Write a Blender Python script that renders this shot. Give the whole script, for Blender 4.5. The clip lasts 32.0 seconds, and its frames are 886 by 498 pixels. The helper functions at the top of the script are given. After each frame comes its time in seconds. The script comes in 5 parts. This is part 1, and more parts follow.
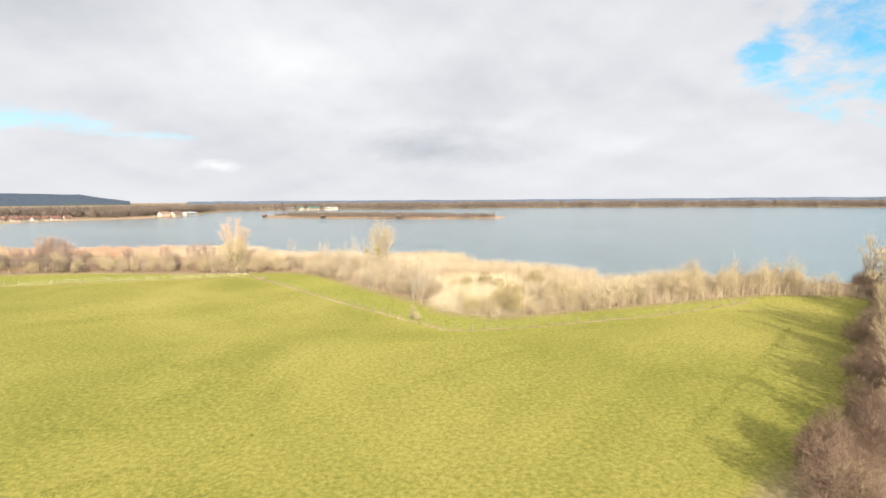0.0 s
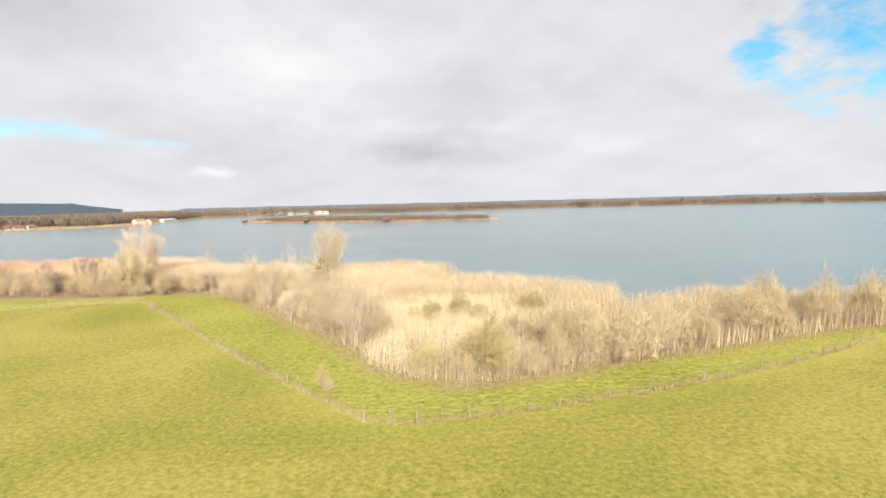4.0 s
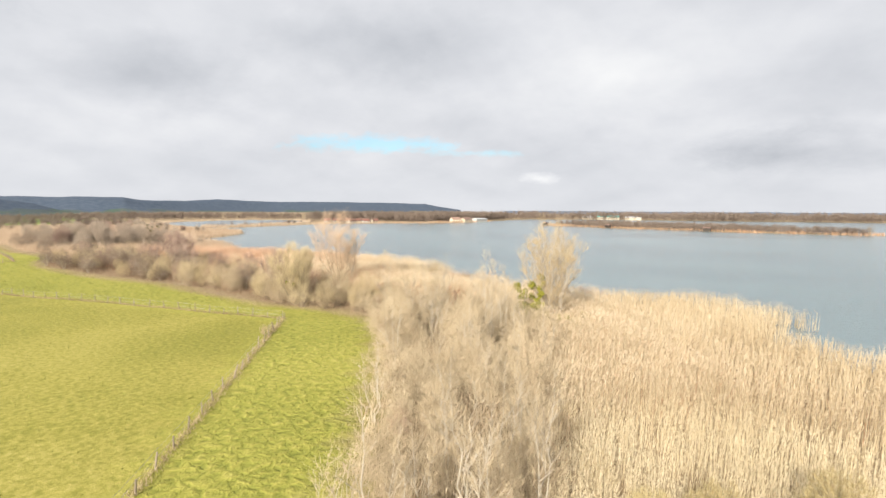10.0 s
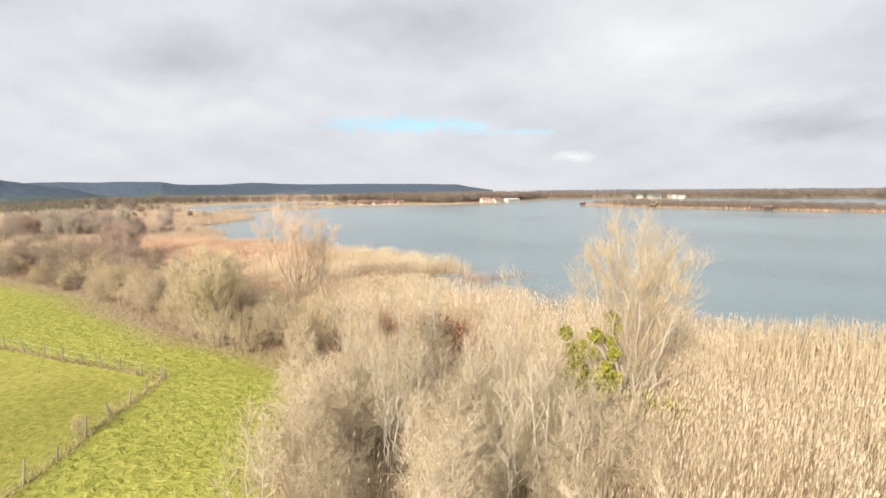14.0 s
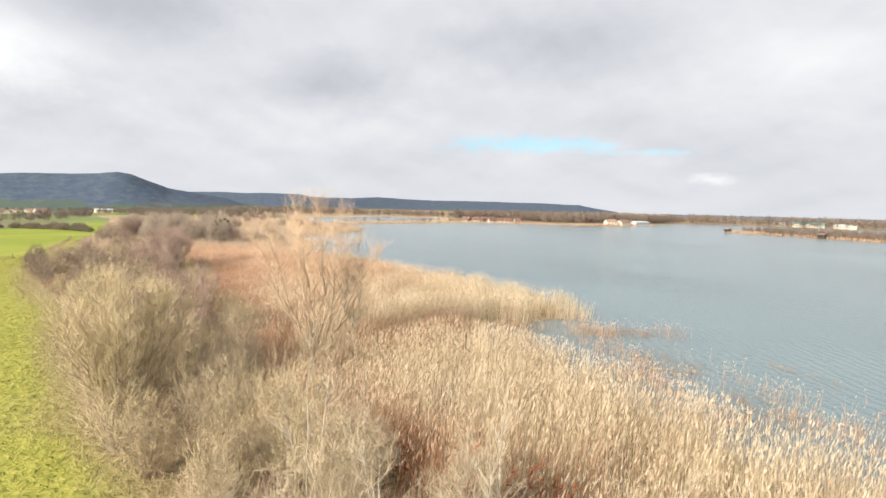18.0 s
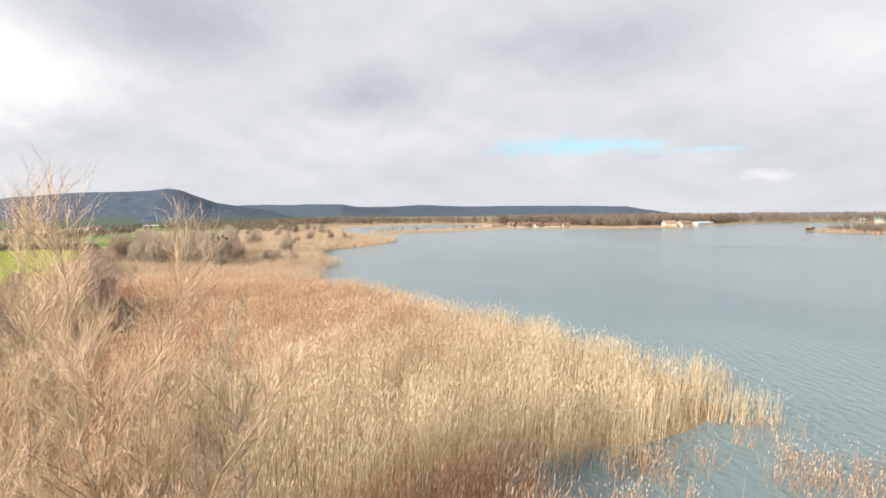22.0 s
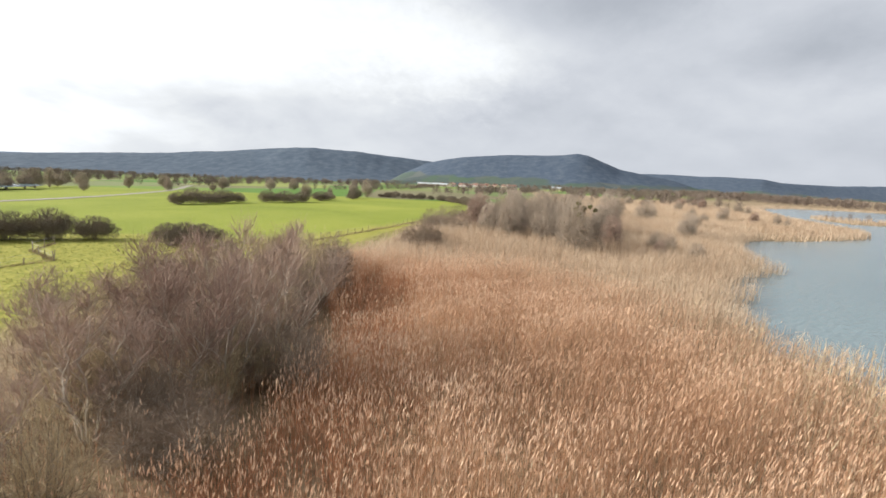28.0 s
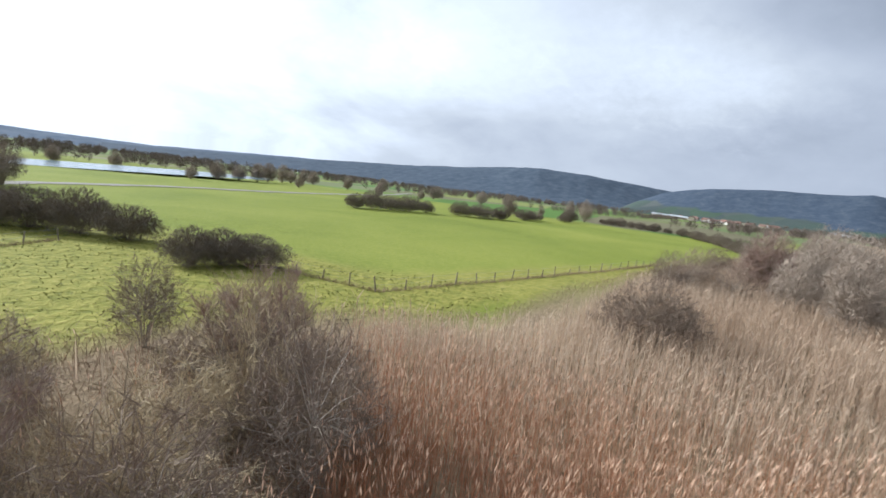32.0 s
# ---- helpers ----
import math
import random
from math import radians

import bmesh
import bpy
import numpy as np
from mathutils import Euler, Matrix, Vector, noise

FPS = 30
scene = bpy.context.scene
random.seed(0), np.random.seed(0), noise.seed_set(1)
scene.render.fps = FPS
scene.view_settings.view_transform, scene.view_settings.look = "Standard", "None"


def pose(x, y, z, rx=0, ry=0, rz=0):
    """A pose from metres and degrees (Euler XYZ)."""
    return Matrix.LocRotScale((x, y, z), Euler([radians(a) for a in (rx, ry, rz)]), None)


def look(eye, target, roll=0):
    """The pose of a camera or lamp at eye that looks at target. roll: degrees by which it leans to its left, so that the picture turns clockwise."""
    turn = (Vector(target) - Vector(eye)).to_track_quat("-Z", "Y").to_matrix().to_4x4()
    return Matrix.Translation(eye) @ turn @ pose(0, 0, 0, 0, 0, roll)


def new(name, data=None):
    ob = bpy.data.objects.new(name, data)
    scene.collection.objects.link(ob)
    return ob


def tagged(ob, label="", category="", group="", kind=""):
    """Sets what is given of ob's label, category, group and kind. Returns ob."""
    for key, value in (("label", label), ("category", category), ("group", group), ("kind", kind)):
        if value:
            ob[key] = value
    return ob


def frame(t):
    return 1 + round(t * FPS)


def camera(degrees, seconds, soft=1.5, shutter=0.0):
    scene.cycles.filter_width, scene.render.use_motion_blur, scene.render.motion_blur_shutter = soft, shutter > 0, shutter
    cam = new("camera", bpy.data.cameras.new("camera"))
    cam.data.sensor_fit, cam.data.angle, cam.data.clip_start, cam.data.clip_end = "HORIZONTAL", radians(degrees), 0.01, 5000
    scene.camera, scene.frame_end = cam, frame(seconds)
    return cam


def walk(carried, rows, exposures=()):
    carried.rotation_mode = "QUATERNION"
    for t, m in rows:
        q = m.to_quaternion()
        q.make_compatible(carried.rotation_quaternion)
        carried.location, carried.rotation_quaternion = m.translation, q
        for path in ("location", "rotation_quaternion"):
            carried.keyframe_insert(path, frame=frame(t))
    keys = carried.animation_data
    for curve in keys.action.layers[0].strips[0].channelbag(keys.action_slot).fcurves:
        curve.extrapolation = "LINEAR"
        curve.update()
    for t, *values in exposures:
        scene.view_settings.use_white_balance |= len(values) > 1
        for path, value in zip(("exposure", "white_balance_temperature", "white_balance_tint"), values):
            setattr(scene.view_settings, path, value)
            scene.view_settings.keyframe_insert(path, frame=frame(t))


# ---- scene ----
cam = camera(80.9, 32.0, soft=1.6, shutter=0.1)
PATH = [
    (0.0, -0.05, -1.49, 18.23, 84.56, 0.34, -2.15),
    (0.5, 0.88, 2.66, 17.98, 85.02, 0.32, -2.19),
    (1.0, 1.64, 6.74, 17.49, 84.55, -0.12, -2.41),
    (1.5, 2.62, 10.89, 17.63, 84.11, 0.35, -2.44),
    (2.0, 3.54, 15.01, 17.46, 84.31, 0.49, -2.55),
    (2.5, 4.47, 19.17, 17.29, 84.93, 0.91, -2.61),
    (4.5, 8.31, 35.91, 16.09, 84.78, 1.69, -2.13),
    (5.0, 9.36, 40.07, 15.95, 84.52, 2.66, 1.02),
    (5.5, 10.33, 44.36, 15.70, 83.95, 2.96, 5.53),
    (6.0, 11.13, 48.53, 15.36, 84.19, 2.07, 10.77),
    (6.5, 11.93, 52.74, 15.05, 84.68, 1.15, 16.11),
    (7.0, 12.49, 56.77, 14.66, 84.84, 0.35, 20.97),
    (7.5, 13.02, 60.33, 14.47, 84.43, 0.07, 25.48),
    (8.0, 13.19, 64.12, 14.35, 84.44, -0.16, 29.64),
    (8.5, 12.97, 67.54, 14.12, 84.27, -0.24, 31.62),
    (9.0, 11.36, 72.08, 14.00, 84.74, -0.54, 31.47),
    (9.5, 10.44, 75.75, 13.88, 85.26, -0.54, 31.52),
    (10.0, 9.29, 79.10, 13.81, 85.77, -0.39, 31.44),
    (10.5, 8.14, 82.41, 13.81, 85.71, -0.25, 31.54),
    (11.0, 6.75, 85.69, 13.81, 85.20, -0.34, 31.51),
    (11.5, 5.17, 89.26, 13.81, 84.69, -0.23, 31.63),
    (12.0, 3.48, 92.78, 13.79, 84.60, -0.38, 31.58),
    (12.5, 1.88, 96.13, 13.82, 84.32, -0.28, 31.75),
    (13.0, 0.19, 99.47, 13.84, 83.60, 0.08, 32.66),
    (13.5, -1.43, 102.54, 13.86, 83.38, 0.36, 33.55),
    (14.0, -3.06, 105.48, 13.81, 83.64, 0.37, 35.00),
    (14.5, -4.59, 108.40, 13.70, 83.79, 0.54, 36.96),
    (16.5, -9.62, 117.26, 13.55, 84.10, 1.61, 43.45),
    (17.0, -11.83, 120.34, 13.16, 84.49, 1.14, 44.82),
    (17.5, -14.03, 123.40, 12.83, 84.95, 0.22, 46.37),
    (18.0, -16.49, 126.43, 12.58, 85.53, -1.59, 48.11),
    (18.5, -18.78, 129.24, 12.42, 86.03, -2.22, 50.00),
    (19.0, -21.23, 131.79, 12.28, 86.42, -1.75, 50.19),
    (19.5, -23.81, 134.09, 12.22, 86.71, -0.03, 49.71),
    (20.0, -26.39, 136.08, 12.45, 86.71, 1.46, 49.32),
    (20.5, -29.36, 138.66, 12.51, 86.43, 1.60, 49.38),
    (21.0, -32.09, 140.92, 12.72, 86.08, 1.59, 50.04),
    (21.5, -35.05, 143.41, 12.76, 86.09, 1.53, 50.60),
    (22.0, -37.94, 145.62, 12.86, 86.16, 0.20, 52.80),
    (22.5, -41.20, 147.94, 13.05, 86.03, -0.93, 57.46),
    (23.0, -44.97, 150.42, 12.71, 84.98, -1.27, 63.19),
    (23.5, -48.57, 152.61, 12.59, 84.20, -1.83, 66.40),
    (24.0, -52.10, 154.08, 12.50, 84.60, -1.81, 66.31),
    (24.5, -55.41, 155.56, 12.40, 85.18, -2.24, 66.87),
    (25.0, -58.70, 156.98, 12.29, 85.66, -3.39, 71.47),
    (25.5, -62.08, 158.24, 12.17, 83.92, -4.30, 77.84),
    (26.0, -65.28, 159.44, 11.99, 82.50, -4.73, 83.73),
    (26.5, -68.46, 160.39, 12.16, 82.33, -5.03, 89.16),
    (28.5, -86.77, 161.51, 11.82, 81.46, -3.21, 95.55),
    (29.0, -92.19, 161.22, 11.65, 81.72, -2.50, 95.43),
    (29.5, -96.85, 160.92, 11.41, 81.42, -2.22, 95.50),
    (30.0, -101.30, 160.09, 11.22, 80.91, -2.05, 95.59),
    (30.5, -106.20, 159.25, 10.93, 81.05, -1.36, 96.59),
    (31.0, -111.13, 158.14, 10.76, 81.02, -0.60, 99.29),
    (31.5, -115.78, 157.17, 10.28, 81.60, -4.34, 108.52),
    (32.0, -120.14, 156.14, 9.80, 81.38, -7.73, 120.01),
]
EXPO = [(0.0, 0.94, 6500, 10), (6.0, 0.88, 6550, 10), (12.0, 0.85, 6450, 10), (18.0, 0.87, 6450, 10), (22.0, 0.84, 6450, 10), (26.0, 0.72, 6550, 10), (29.0, 0.59, 6000, 9), (31.0, 0.47, 5850, 9), (32.0, 0.36, 5450, 9)]
walk(cam, [(t, pose(x, y, z, rx, ry, rz)) for t, x, y, z, rx, ry, rz in PATH], EXPO)

# ---- world and sun ----
SUN = Vector((0.13, -0.99, 0.0)).normalized()
SUN_UP = radians(24)


class Nodes:
    """Short hand for node trees."""

    def __init__(self, tree):
        self.t = tree
        tree.nodes.clear()

    def add(self, kind, props=None, **ins):
        n = self.t.nodes.new(kind)
        for k, v in (props or {}).items():
            setattr(n, k, v)
        for k, v in ins.items():
            key = int(k[1:]) if k[0] == "i" and k[1:].isdigit() else k.replace("_", " ")
            self.put(n.inputs[key], v)
        return n

    def put(self, socket, v):
        if isinstance(v, bpy.types.NodeSocket):
            self.t.links.new(v, socket)
        elif isinstance(v, bpy.types.Node):
            self.t.links.new(v.outputs[0], socket)
        else:
            socket.default_value = v

    def math(self, op, a, b=0.0, clamp=False):
        return self.add("ShaderNodeMath", {"operation": op, "use_clamp": clamp}, i0=a, i1=b).outputs[0]

    def vec(self, op, a, b=(0, 0, 0)):
        return self.add("ShaderNodeVectorMath", {"operation": op}, i0=a, i1=b)

    def noise(self, vector, scale, detail=4.0, rough=0.55, dist=0.0):
        n = self.add("ShaderNodeTexNoise", None, Scale=scale, Detail=detail, Roughness=rough, Distortion=dist)
        if vector is not None:
            self.put(n.inputs["Vector"], vector)
        return n.outputs[0]

    def ramp(self, fac, stops):
        n = self.add("ShaderNodeValToRGB", None, Fac=fac)
        el = n.color_ramp.elements
        while len(el) < len(stops):
            el.new(0.5)
        for e, (p, c) in zip(el, stops):
            e.position, e.color = p, (*c, 1.0) if len(c) == 3 else c
        return n.outputs[0]

    def mix(self, fac, a, b, blend="MIX"):
        n = self.add("ShaderNodeMix", {"data_type": "RGBA", "blend_type": blend})
        self.put(n.inputs[0], fac)
        for s, v in ((n.inputs[6], a), (n.inputs[7], b)):
            self.put(s, (*v, 1.0) if isinstance(v, tuple) and len(v) == 3 else v)
        return n.outputs[2]

    def span(self, v, a, b, lo=0.0, hi=1.0):
        n = self.add("ShaderNodeMapRange", None, Value=v)
        for k, x in zip((1, 2, 3, 4), (a, b, lo, hi)):
            n.inputs[k].default_value = x
        return n.outputs[0]


world = bpy.data.worlds.new("sky")
scene.world = world
world.use_nodes = True
w = Nodes(world.node_tree)
sky = w.add("ShaderNodeTexSky", {"sky_type": "NISHITA", "sun_disc": False, "sun_elevation": SUN_UP,
                                 "sun_rotation": math.atan2(SUN.x, SUN.y), "altitude": 200.0})
ray = w.add("ShaderNodeTexCoord").outputs["Generated"]
sep = w.add("ShaderNodeSeparateXYZ", None, Vector=ray)
up = w.math("MAXIMUM", sep.outputs[2], 0.0)
lift = w.math("ADD", up, 0.42)
flat = w.add("ShaderNodeCombineXYZ", None, X=w.math("DIVIDE", sep.outputs[0], lift), Y=w.math("DIVIDE", sep.outputs[1], lift), Z=0.3)
big = w.noise(flat, 1.5, 8.0, 0.6, 0.2)
fine = w.noise(flat, 4.6, 8.0, 0.62, 0.15)
shade = w.noise(w.vec("ADD", flat, (3.7, 1.3, 0.0)).outputs[0], 1.9, 7.0, 0.55, 0.35)
wisp = w.noise(flat, 15.0, 6.0, 0.65, 0.3)
ragged = w.math("ADD", w.math("MULTIPLY", w.math("SUBTRACT", wisp, 0.5), 0.16), w.math("ADD", w.math("MULTIPLY", w.math("SUBTRACT", big, 0.5), 0.30), w.math("MULTIPLY", w.math("SUBTRACT", fine, 0.5), 0.22)))


def gap(az, el, wide, high, rag=11.0):
    """A break in the clouds round one bearing and height, in degrees, with ragged edges."""
    a, e = radians(az), radians(el)
    d = Vector((-math.sin(a) * math.cos(e), math.cos(a) * math.cos(e), math.sin(e)))
    side = Vector((math.cos(a), math.sin(a), 0))
    top = side.cross(d)
    across = w.math("DIVIDE", w.vec("DOT_PRODUCT", ray, tuple(side)).outputs[1], math.sin(radians(wide)))
    over = w.math("DIVIDE", w.vec("DOT_PRODUCT", w.vec("SUBTRACT", ray, tuple(d)).outputs[0], tuple(top)).outputs[1], math.sin(radians(high)))
    ahead = w.math("GREATER_THAN", w.vec("DOT_PRODUCT", ray, tuple(d)).outputs[1], 0.3)
    r = w.math("SQRT", w.math("ADD", w.math("MULTIPLY", across, across), w.math("MULTIPLY", over, over)))
    open_ = w.math("SUBTRACT", 1.0, w.math("ADD", r, w.math("MULTIPLY", ragged, rag)))
    return w.math("SUBTRACT", open_, w.math("MULTIPLY", w.math("SUBTRACT", 1.0, ahead), 30.0))


GAPS = [(-46, 14.5, 11, 6.0, 1.0, 9.0), (-33.5, 12.8, 2.6, 2.6, 0.9, 11.0), (35.5, 7.2, 10.5, 1.0, 0.42), (26, 6.2, 7.0, 0.6, 0.32)]
hole = None
for az, el, wide, high, most, *rag in GAPS:
    h = w.math("MULTIPLY", w.span(gap(az, el, wide, high, *rag), -0.1, 0.7), most)
    hole = h if hole is None else w.math("MAXIMUM", hole, h)
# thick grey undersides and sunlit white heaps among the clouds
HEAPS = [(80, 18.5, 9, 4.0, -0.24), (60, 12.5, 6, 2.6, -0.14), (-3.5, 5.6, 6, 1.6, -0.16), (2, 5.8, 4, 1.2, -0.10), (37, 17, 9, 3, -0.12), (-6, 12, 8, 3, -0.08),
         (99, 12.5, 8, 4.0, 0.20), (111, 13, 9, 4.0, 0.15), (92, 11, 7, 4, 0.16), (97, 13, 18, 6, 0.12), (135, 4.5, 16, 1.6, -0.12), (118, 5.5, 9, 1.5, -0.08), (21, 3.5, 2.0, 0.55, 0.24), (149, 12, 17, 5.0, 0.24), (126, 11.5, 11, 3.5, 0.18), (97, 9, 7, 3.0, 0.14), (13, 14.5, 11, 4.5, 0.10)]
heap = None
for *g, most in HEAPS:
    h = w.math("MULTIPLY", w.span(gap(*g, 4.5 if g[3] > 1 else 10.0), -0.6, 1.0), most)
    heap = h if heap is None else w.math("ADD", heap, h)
glow = w.span(w.vec("DOT_PRODUCT", ray, tuple(Vector((SUN.x * math.cos(SUN_UP), SUN.y * math.cos(SUN_UP), math.sin(SUN_UP))))).outputs[1], -0.15, 0.95)
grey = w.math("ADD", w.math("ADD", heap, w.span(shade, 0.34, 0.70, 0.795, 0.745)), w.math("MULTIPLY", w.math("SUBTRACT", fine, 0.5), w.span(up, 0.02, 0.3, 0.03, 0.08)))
# heaped clouds: each is lit on its upper side and greyer below
def piles(size, scale, warp):
    return w.noise(w.vec("MULTIPLY", flat, (size, size, 1.0)).outputs[0], scale, 5.0, 0.5, warp)


relief = w.math("ADD", w.math("MULTIPLY", w.math("SUBTRACT", piles(1.0, 1.7, 0.25), piles(0.92, 1.7, 0.25)), 0.26), w.math("MULTIPLY", w.math("SUBTRACT", piles(1.0, 4.5, 0.2), piles(0.965, 4.5, 0.2)), 0.16))
grey = w.math("ADD", grey, w.math("MULTIPLY", relief, w.span(up, 0.0, 0.12, 0.35, 1.0)))
grey = w.math("ADD", grey, w.math("MULTIPLY", w.math("MULTIPLY", glow, glow), w.span(shade, 0.35, 0.65, 1.7, 0.7)))
low = w.span(up, 0.0, 0.22, 1.0, 0.0)
grey = w.math("ADD", grey, w.math("MULTIPLY", low, 0.02))
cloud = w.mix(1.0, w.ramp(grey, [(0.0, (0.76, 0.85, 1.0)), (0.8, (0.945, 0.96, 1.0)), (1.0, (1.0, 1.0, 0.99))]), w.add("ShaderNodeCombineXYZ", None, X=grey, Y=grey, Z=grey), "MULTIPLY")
blue = w.mix(1.0, sky.outputs[0], (0.075, 0.165, 0.185), "MULTIPLY")
total = w.mix(hole, cloud, blue)
w.add("ShaderNodeOutputWorld", None, Surface=w.add("ShaderNodeBackground", None, Color=total, Strength=0.565))

lamp = bpy.data.lights.new("sun", "SUN")
lamp.energy, lamp.angle, lamp.color = 5.0, radians(0.6), (1.0, 0.92, 0.79)
sun = new("sun", lamp)
sun.matrix_world = look(SUN * 100 * math.cos(SUN_UP) + Vector((0, 0, 100 * math.sin(SUN_UP))), (0, 0, 0))

# ---- materials ----


def material(name, rough=0.85, spec=0.3):
    m = bpy.data.materials.new(name)
    m.use_nodes = True
    n = Nodes(m.node_tree)
    b = n.add("ShaderNodeBsdfPrincipled", None, Roughness=rough)
    b.inputs["Specular IOR Level"].default_value = spec
    n.add("ShaderNodeOutputMaterial", None, Surface=b)
    return m, n, b


def bump(n, b, height, strength, distance):
    n.put(b.inputs["Normal"], n.add("ShaderNodeBump", None, Height=height, Strength=strength, Distance=distance))


def place(n):
    return n.add("ShaderNodeNewGeometry").outputs["Position"]


def scatter_mat(name, dark, mid, light, rough=0.8, by="island", see=0.0):
    """A plant material whose pieces differ, piece by piece and stand by stand."""
    m, n, b = material(name, rough, 0.2)
    geo = n.add("ShaderNodeNewGeometry")
    own = geo.outputs["Random Per Island"] if by == "island" else n.add("ShaderNodeObjectInfo").outputs["Random"]
    stand = n.noise(geo.outputs["Position"], 0.09, 3.0)
    f = n.math("ADD", n.math("MULTIPLY", own, 0.55), n.math("MULTIPLY", n.span(stand, 0.3, 0.7), 0.45))
    c = n.ramp(f, [(0.0, dark), (0.5, mid), (1.0, light)])
    if by != "island":
        c = n.mix(n.math("MULTIPLY", geo.outputs["Random Per Island"], 0.5), c, light)
    n.put(b.inputs["Base Color"], c)
    if see:
        thin = n.add("ShaderNodeBsdfTranslucent", None, Color=c)
        both = n.add("ShaderNodeMixShader", None, Fac=see)
        n.put(both.inputs[1], b)
        n.put(both.inputs[2], thin)
        n.add("ShaderNodeOutputMaterial", {"is_active_output": True}, Surface=both)
    return m


# ground: pasture, marsh and far farmland follow the "zone" attribute
ground_mat, n, b = material("ground", 0.95, 0.15)
P = place(n)
zone = n.add("ShaderNodeSeparateColor", None, Color=n.add("ShaderNodeAttribute", {"attribute_name": "zone"}).outputs["Color"])
patch = n.noise(P, 0.035, 4.0, 0.55, 0.6)
tuft = n.noise(P, 2.3, 6.0, 0.75)
blade = n.noise(n.vec("MULTIPLY", P, (9.0, 9.0, 9.0)).outputs[0], 1.0, 3.0, 0.7)
grass = n.ramp(n.math("ADD", n.math("MULTIPLY", patch, 0.35), n.math("MULTIPLY", tuft, 0.65)),
               [(0.34, (0.095, 0.108, 0.018)), (0.46, (0.205, 0.190, 0.036)), (0.56, (0.305, 0.266, 0.066)), (0.72, (0.41, 0.345, 0.115))])
grass = n.mix(n.span(blade, 0.4, 0.75, 0.0, 0.4), grass, (0.13, 0.14, 0.025))
meadow = n.ramp(n.math("ADD", n.math("MULTIPLY", patch, 0.4), n.math("MULTIPLY", tuft, 0.6)), [(0.32, (0.098, 0.132, 0.016)), (0.48, (0.186, 0.216, 0.029)), (0.68, (0.275, 0.288, 0.055))])
grass = n.mix(n.span(n.add("ShaderNodeSeparateXYZ", None, Vector=P).outputs[0], -110.0, -150.0), grass, meadow)
clump = n.noise(n.vec("MULTIPLY", P, (1.0, 1.0, 1.0)).outputs[0], 1.7, 4.0, 0.6, 0.4)
strip = n.ramp(n.math("ADD", n.math("MULTIPLY", patch, 0.3), n.math("MULTIPLY", clump, 0.7)),
               [(0.30, (0.100, 0.115, 0.020)), (0.44, (0.215, 0.215, 0.040)), (0.58, (0.300, 0.280, 0.062)), (0.74, (0.38, 0.335, 0.105))])
mud = n.ramp(tuft, [(0.25, (0.12, 0.085, 0.05)), (0.5, (0.25, 0.185, 0.112)), (0.75, (0.37, 0.285, 0.18))])
cell = n.add("ShaderNodeTexVoronoi", None, Vector=n.vec("MULTIPLY", P, (0.0062, 0.0125, 0.0)).outputs[0], Scale=1.0)
farm = n.ramp(n.add("ShaderNodeSeparateColor", None, Color=cell.outputs["Color"]).outputs[0],
              [(0.0, (0.060, 0.125, 0.026)), (0.25, (0.15, 0.215, 0.04)), (0.42, (0.16, 0.135, 0.085)), (0.55, (0.22, 0.25, 0.06)), (0.75, (0.085, 0.165, 0.03)), (1.0, (0.22, 0.19, 0.12))])
col = n.mix(zone.outputs[0], n.mix(zone.outputs[2], grass, strip), mud)
col = n.mix(zone.outputs[1], col, farm)
n.put(b.inputs["Base Color"], col)
bump(n, b, n.math("ADD", n.math("ADD", n.math("MULTIPLY", tuft, 0.7), n.math("MULTIPLY", n.math("MULTIPLY", clump, zone.outputs[2]), 4.0)), n.math("MULTIPLY", blade, 0.5)), 1.0, 0.07)

# water
water_mat, n, b = material("lake_water", 0.08, 0.5)
P = place(n)
wind = n.noise(n.vec("MULTIPLY", P, (0.012, 0.02, 0.0)).outputs[0], 1.0, 3.0)
n.put(b.inputs["Base Color"], n.ramp(wind, [(0.3, (0.100, 0.150, 0.168)), (0.7, (0.150, 0.203, 0.212))]))
n.put(b.inputs["Roughness"], n.span(wind, 0.3, 0.7, 0.12, 0.20))
wave = n.add("ShaderNodeTexWave", {"bands_direction": "DIAGONAL"}, Vector=P, Scale=0.42, Distortion=7.0, Detail=3.0, Detail_Scale=1.4)
rip = n.math("ADD", n.math("MULTIPLY", wave.outputs[1], 0.35), n.noise(n.vec("MULTIPLY", P, (1.0, 1.7, 1.0)).outputs[0], 1.3, 4.0, 0.6))
bump(n, b, rip, 0.7, 0.16)

reed_mat = scatter_mat("reed_straw", (0.42, 0.325, 0.208), (0.54, 0.438, 0.292), (0.655, 0.56, 0.4), see=0.35)
plume_mat = scatter_mat("reed_plume", (0.46, 0.36, 0.245), (0.575, 0.47, 0.33), (0.69, 0.585, 0.44), see=0.35)
rust_reed_mat = scatter_mat("reed_rusty", (0.235, 0.1, 0.054), (0.41, 0.205, 0.112), (0.57, 0.35, 0.21), see=0.35)
rust_plume_mat = scatter_mat("reed_rusty_plume", (0.35, 0.21, 0.13), (0.55, 0.37, 0.25), (0.74, 0.56, 0.42), see=0.35)
buff_reed_mat = scatter_mat("reed_buff", (0.3, 0.168, 0.098), (0.455, 0.28, 0.17), (0.6, 0.42, 0.275), see=0.35)
pale_buff_mat = scatter_mat("reed_pale_buff", (0.36, 0.255, 0.175), (0.48, 0.365, 0.26), (0.60, 0.49, 0.37), see=0.35)
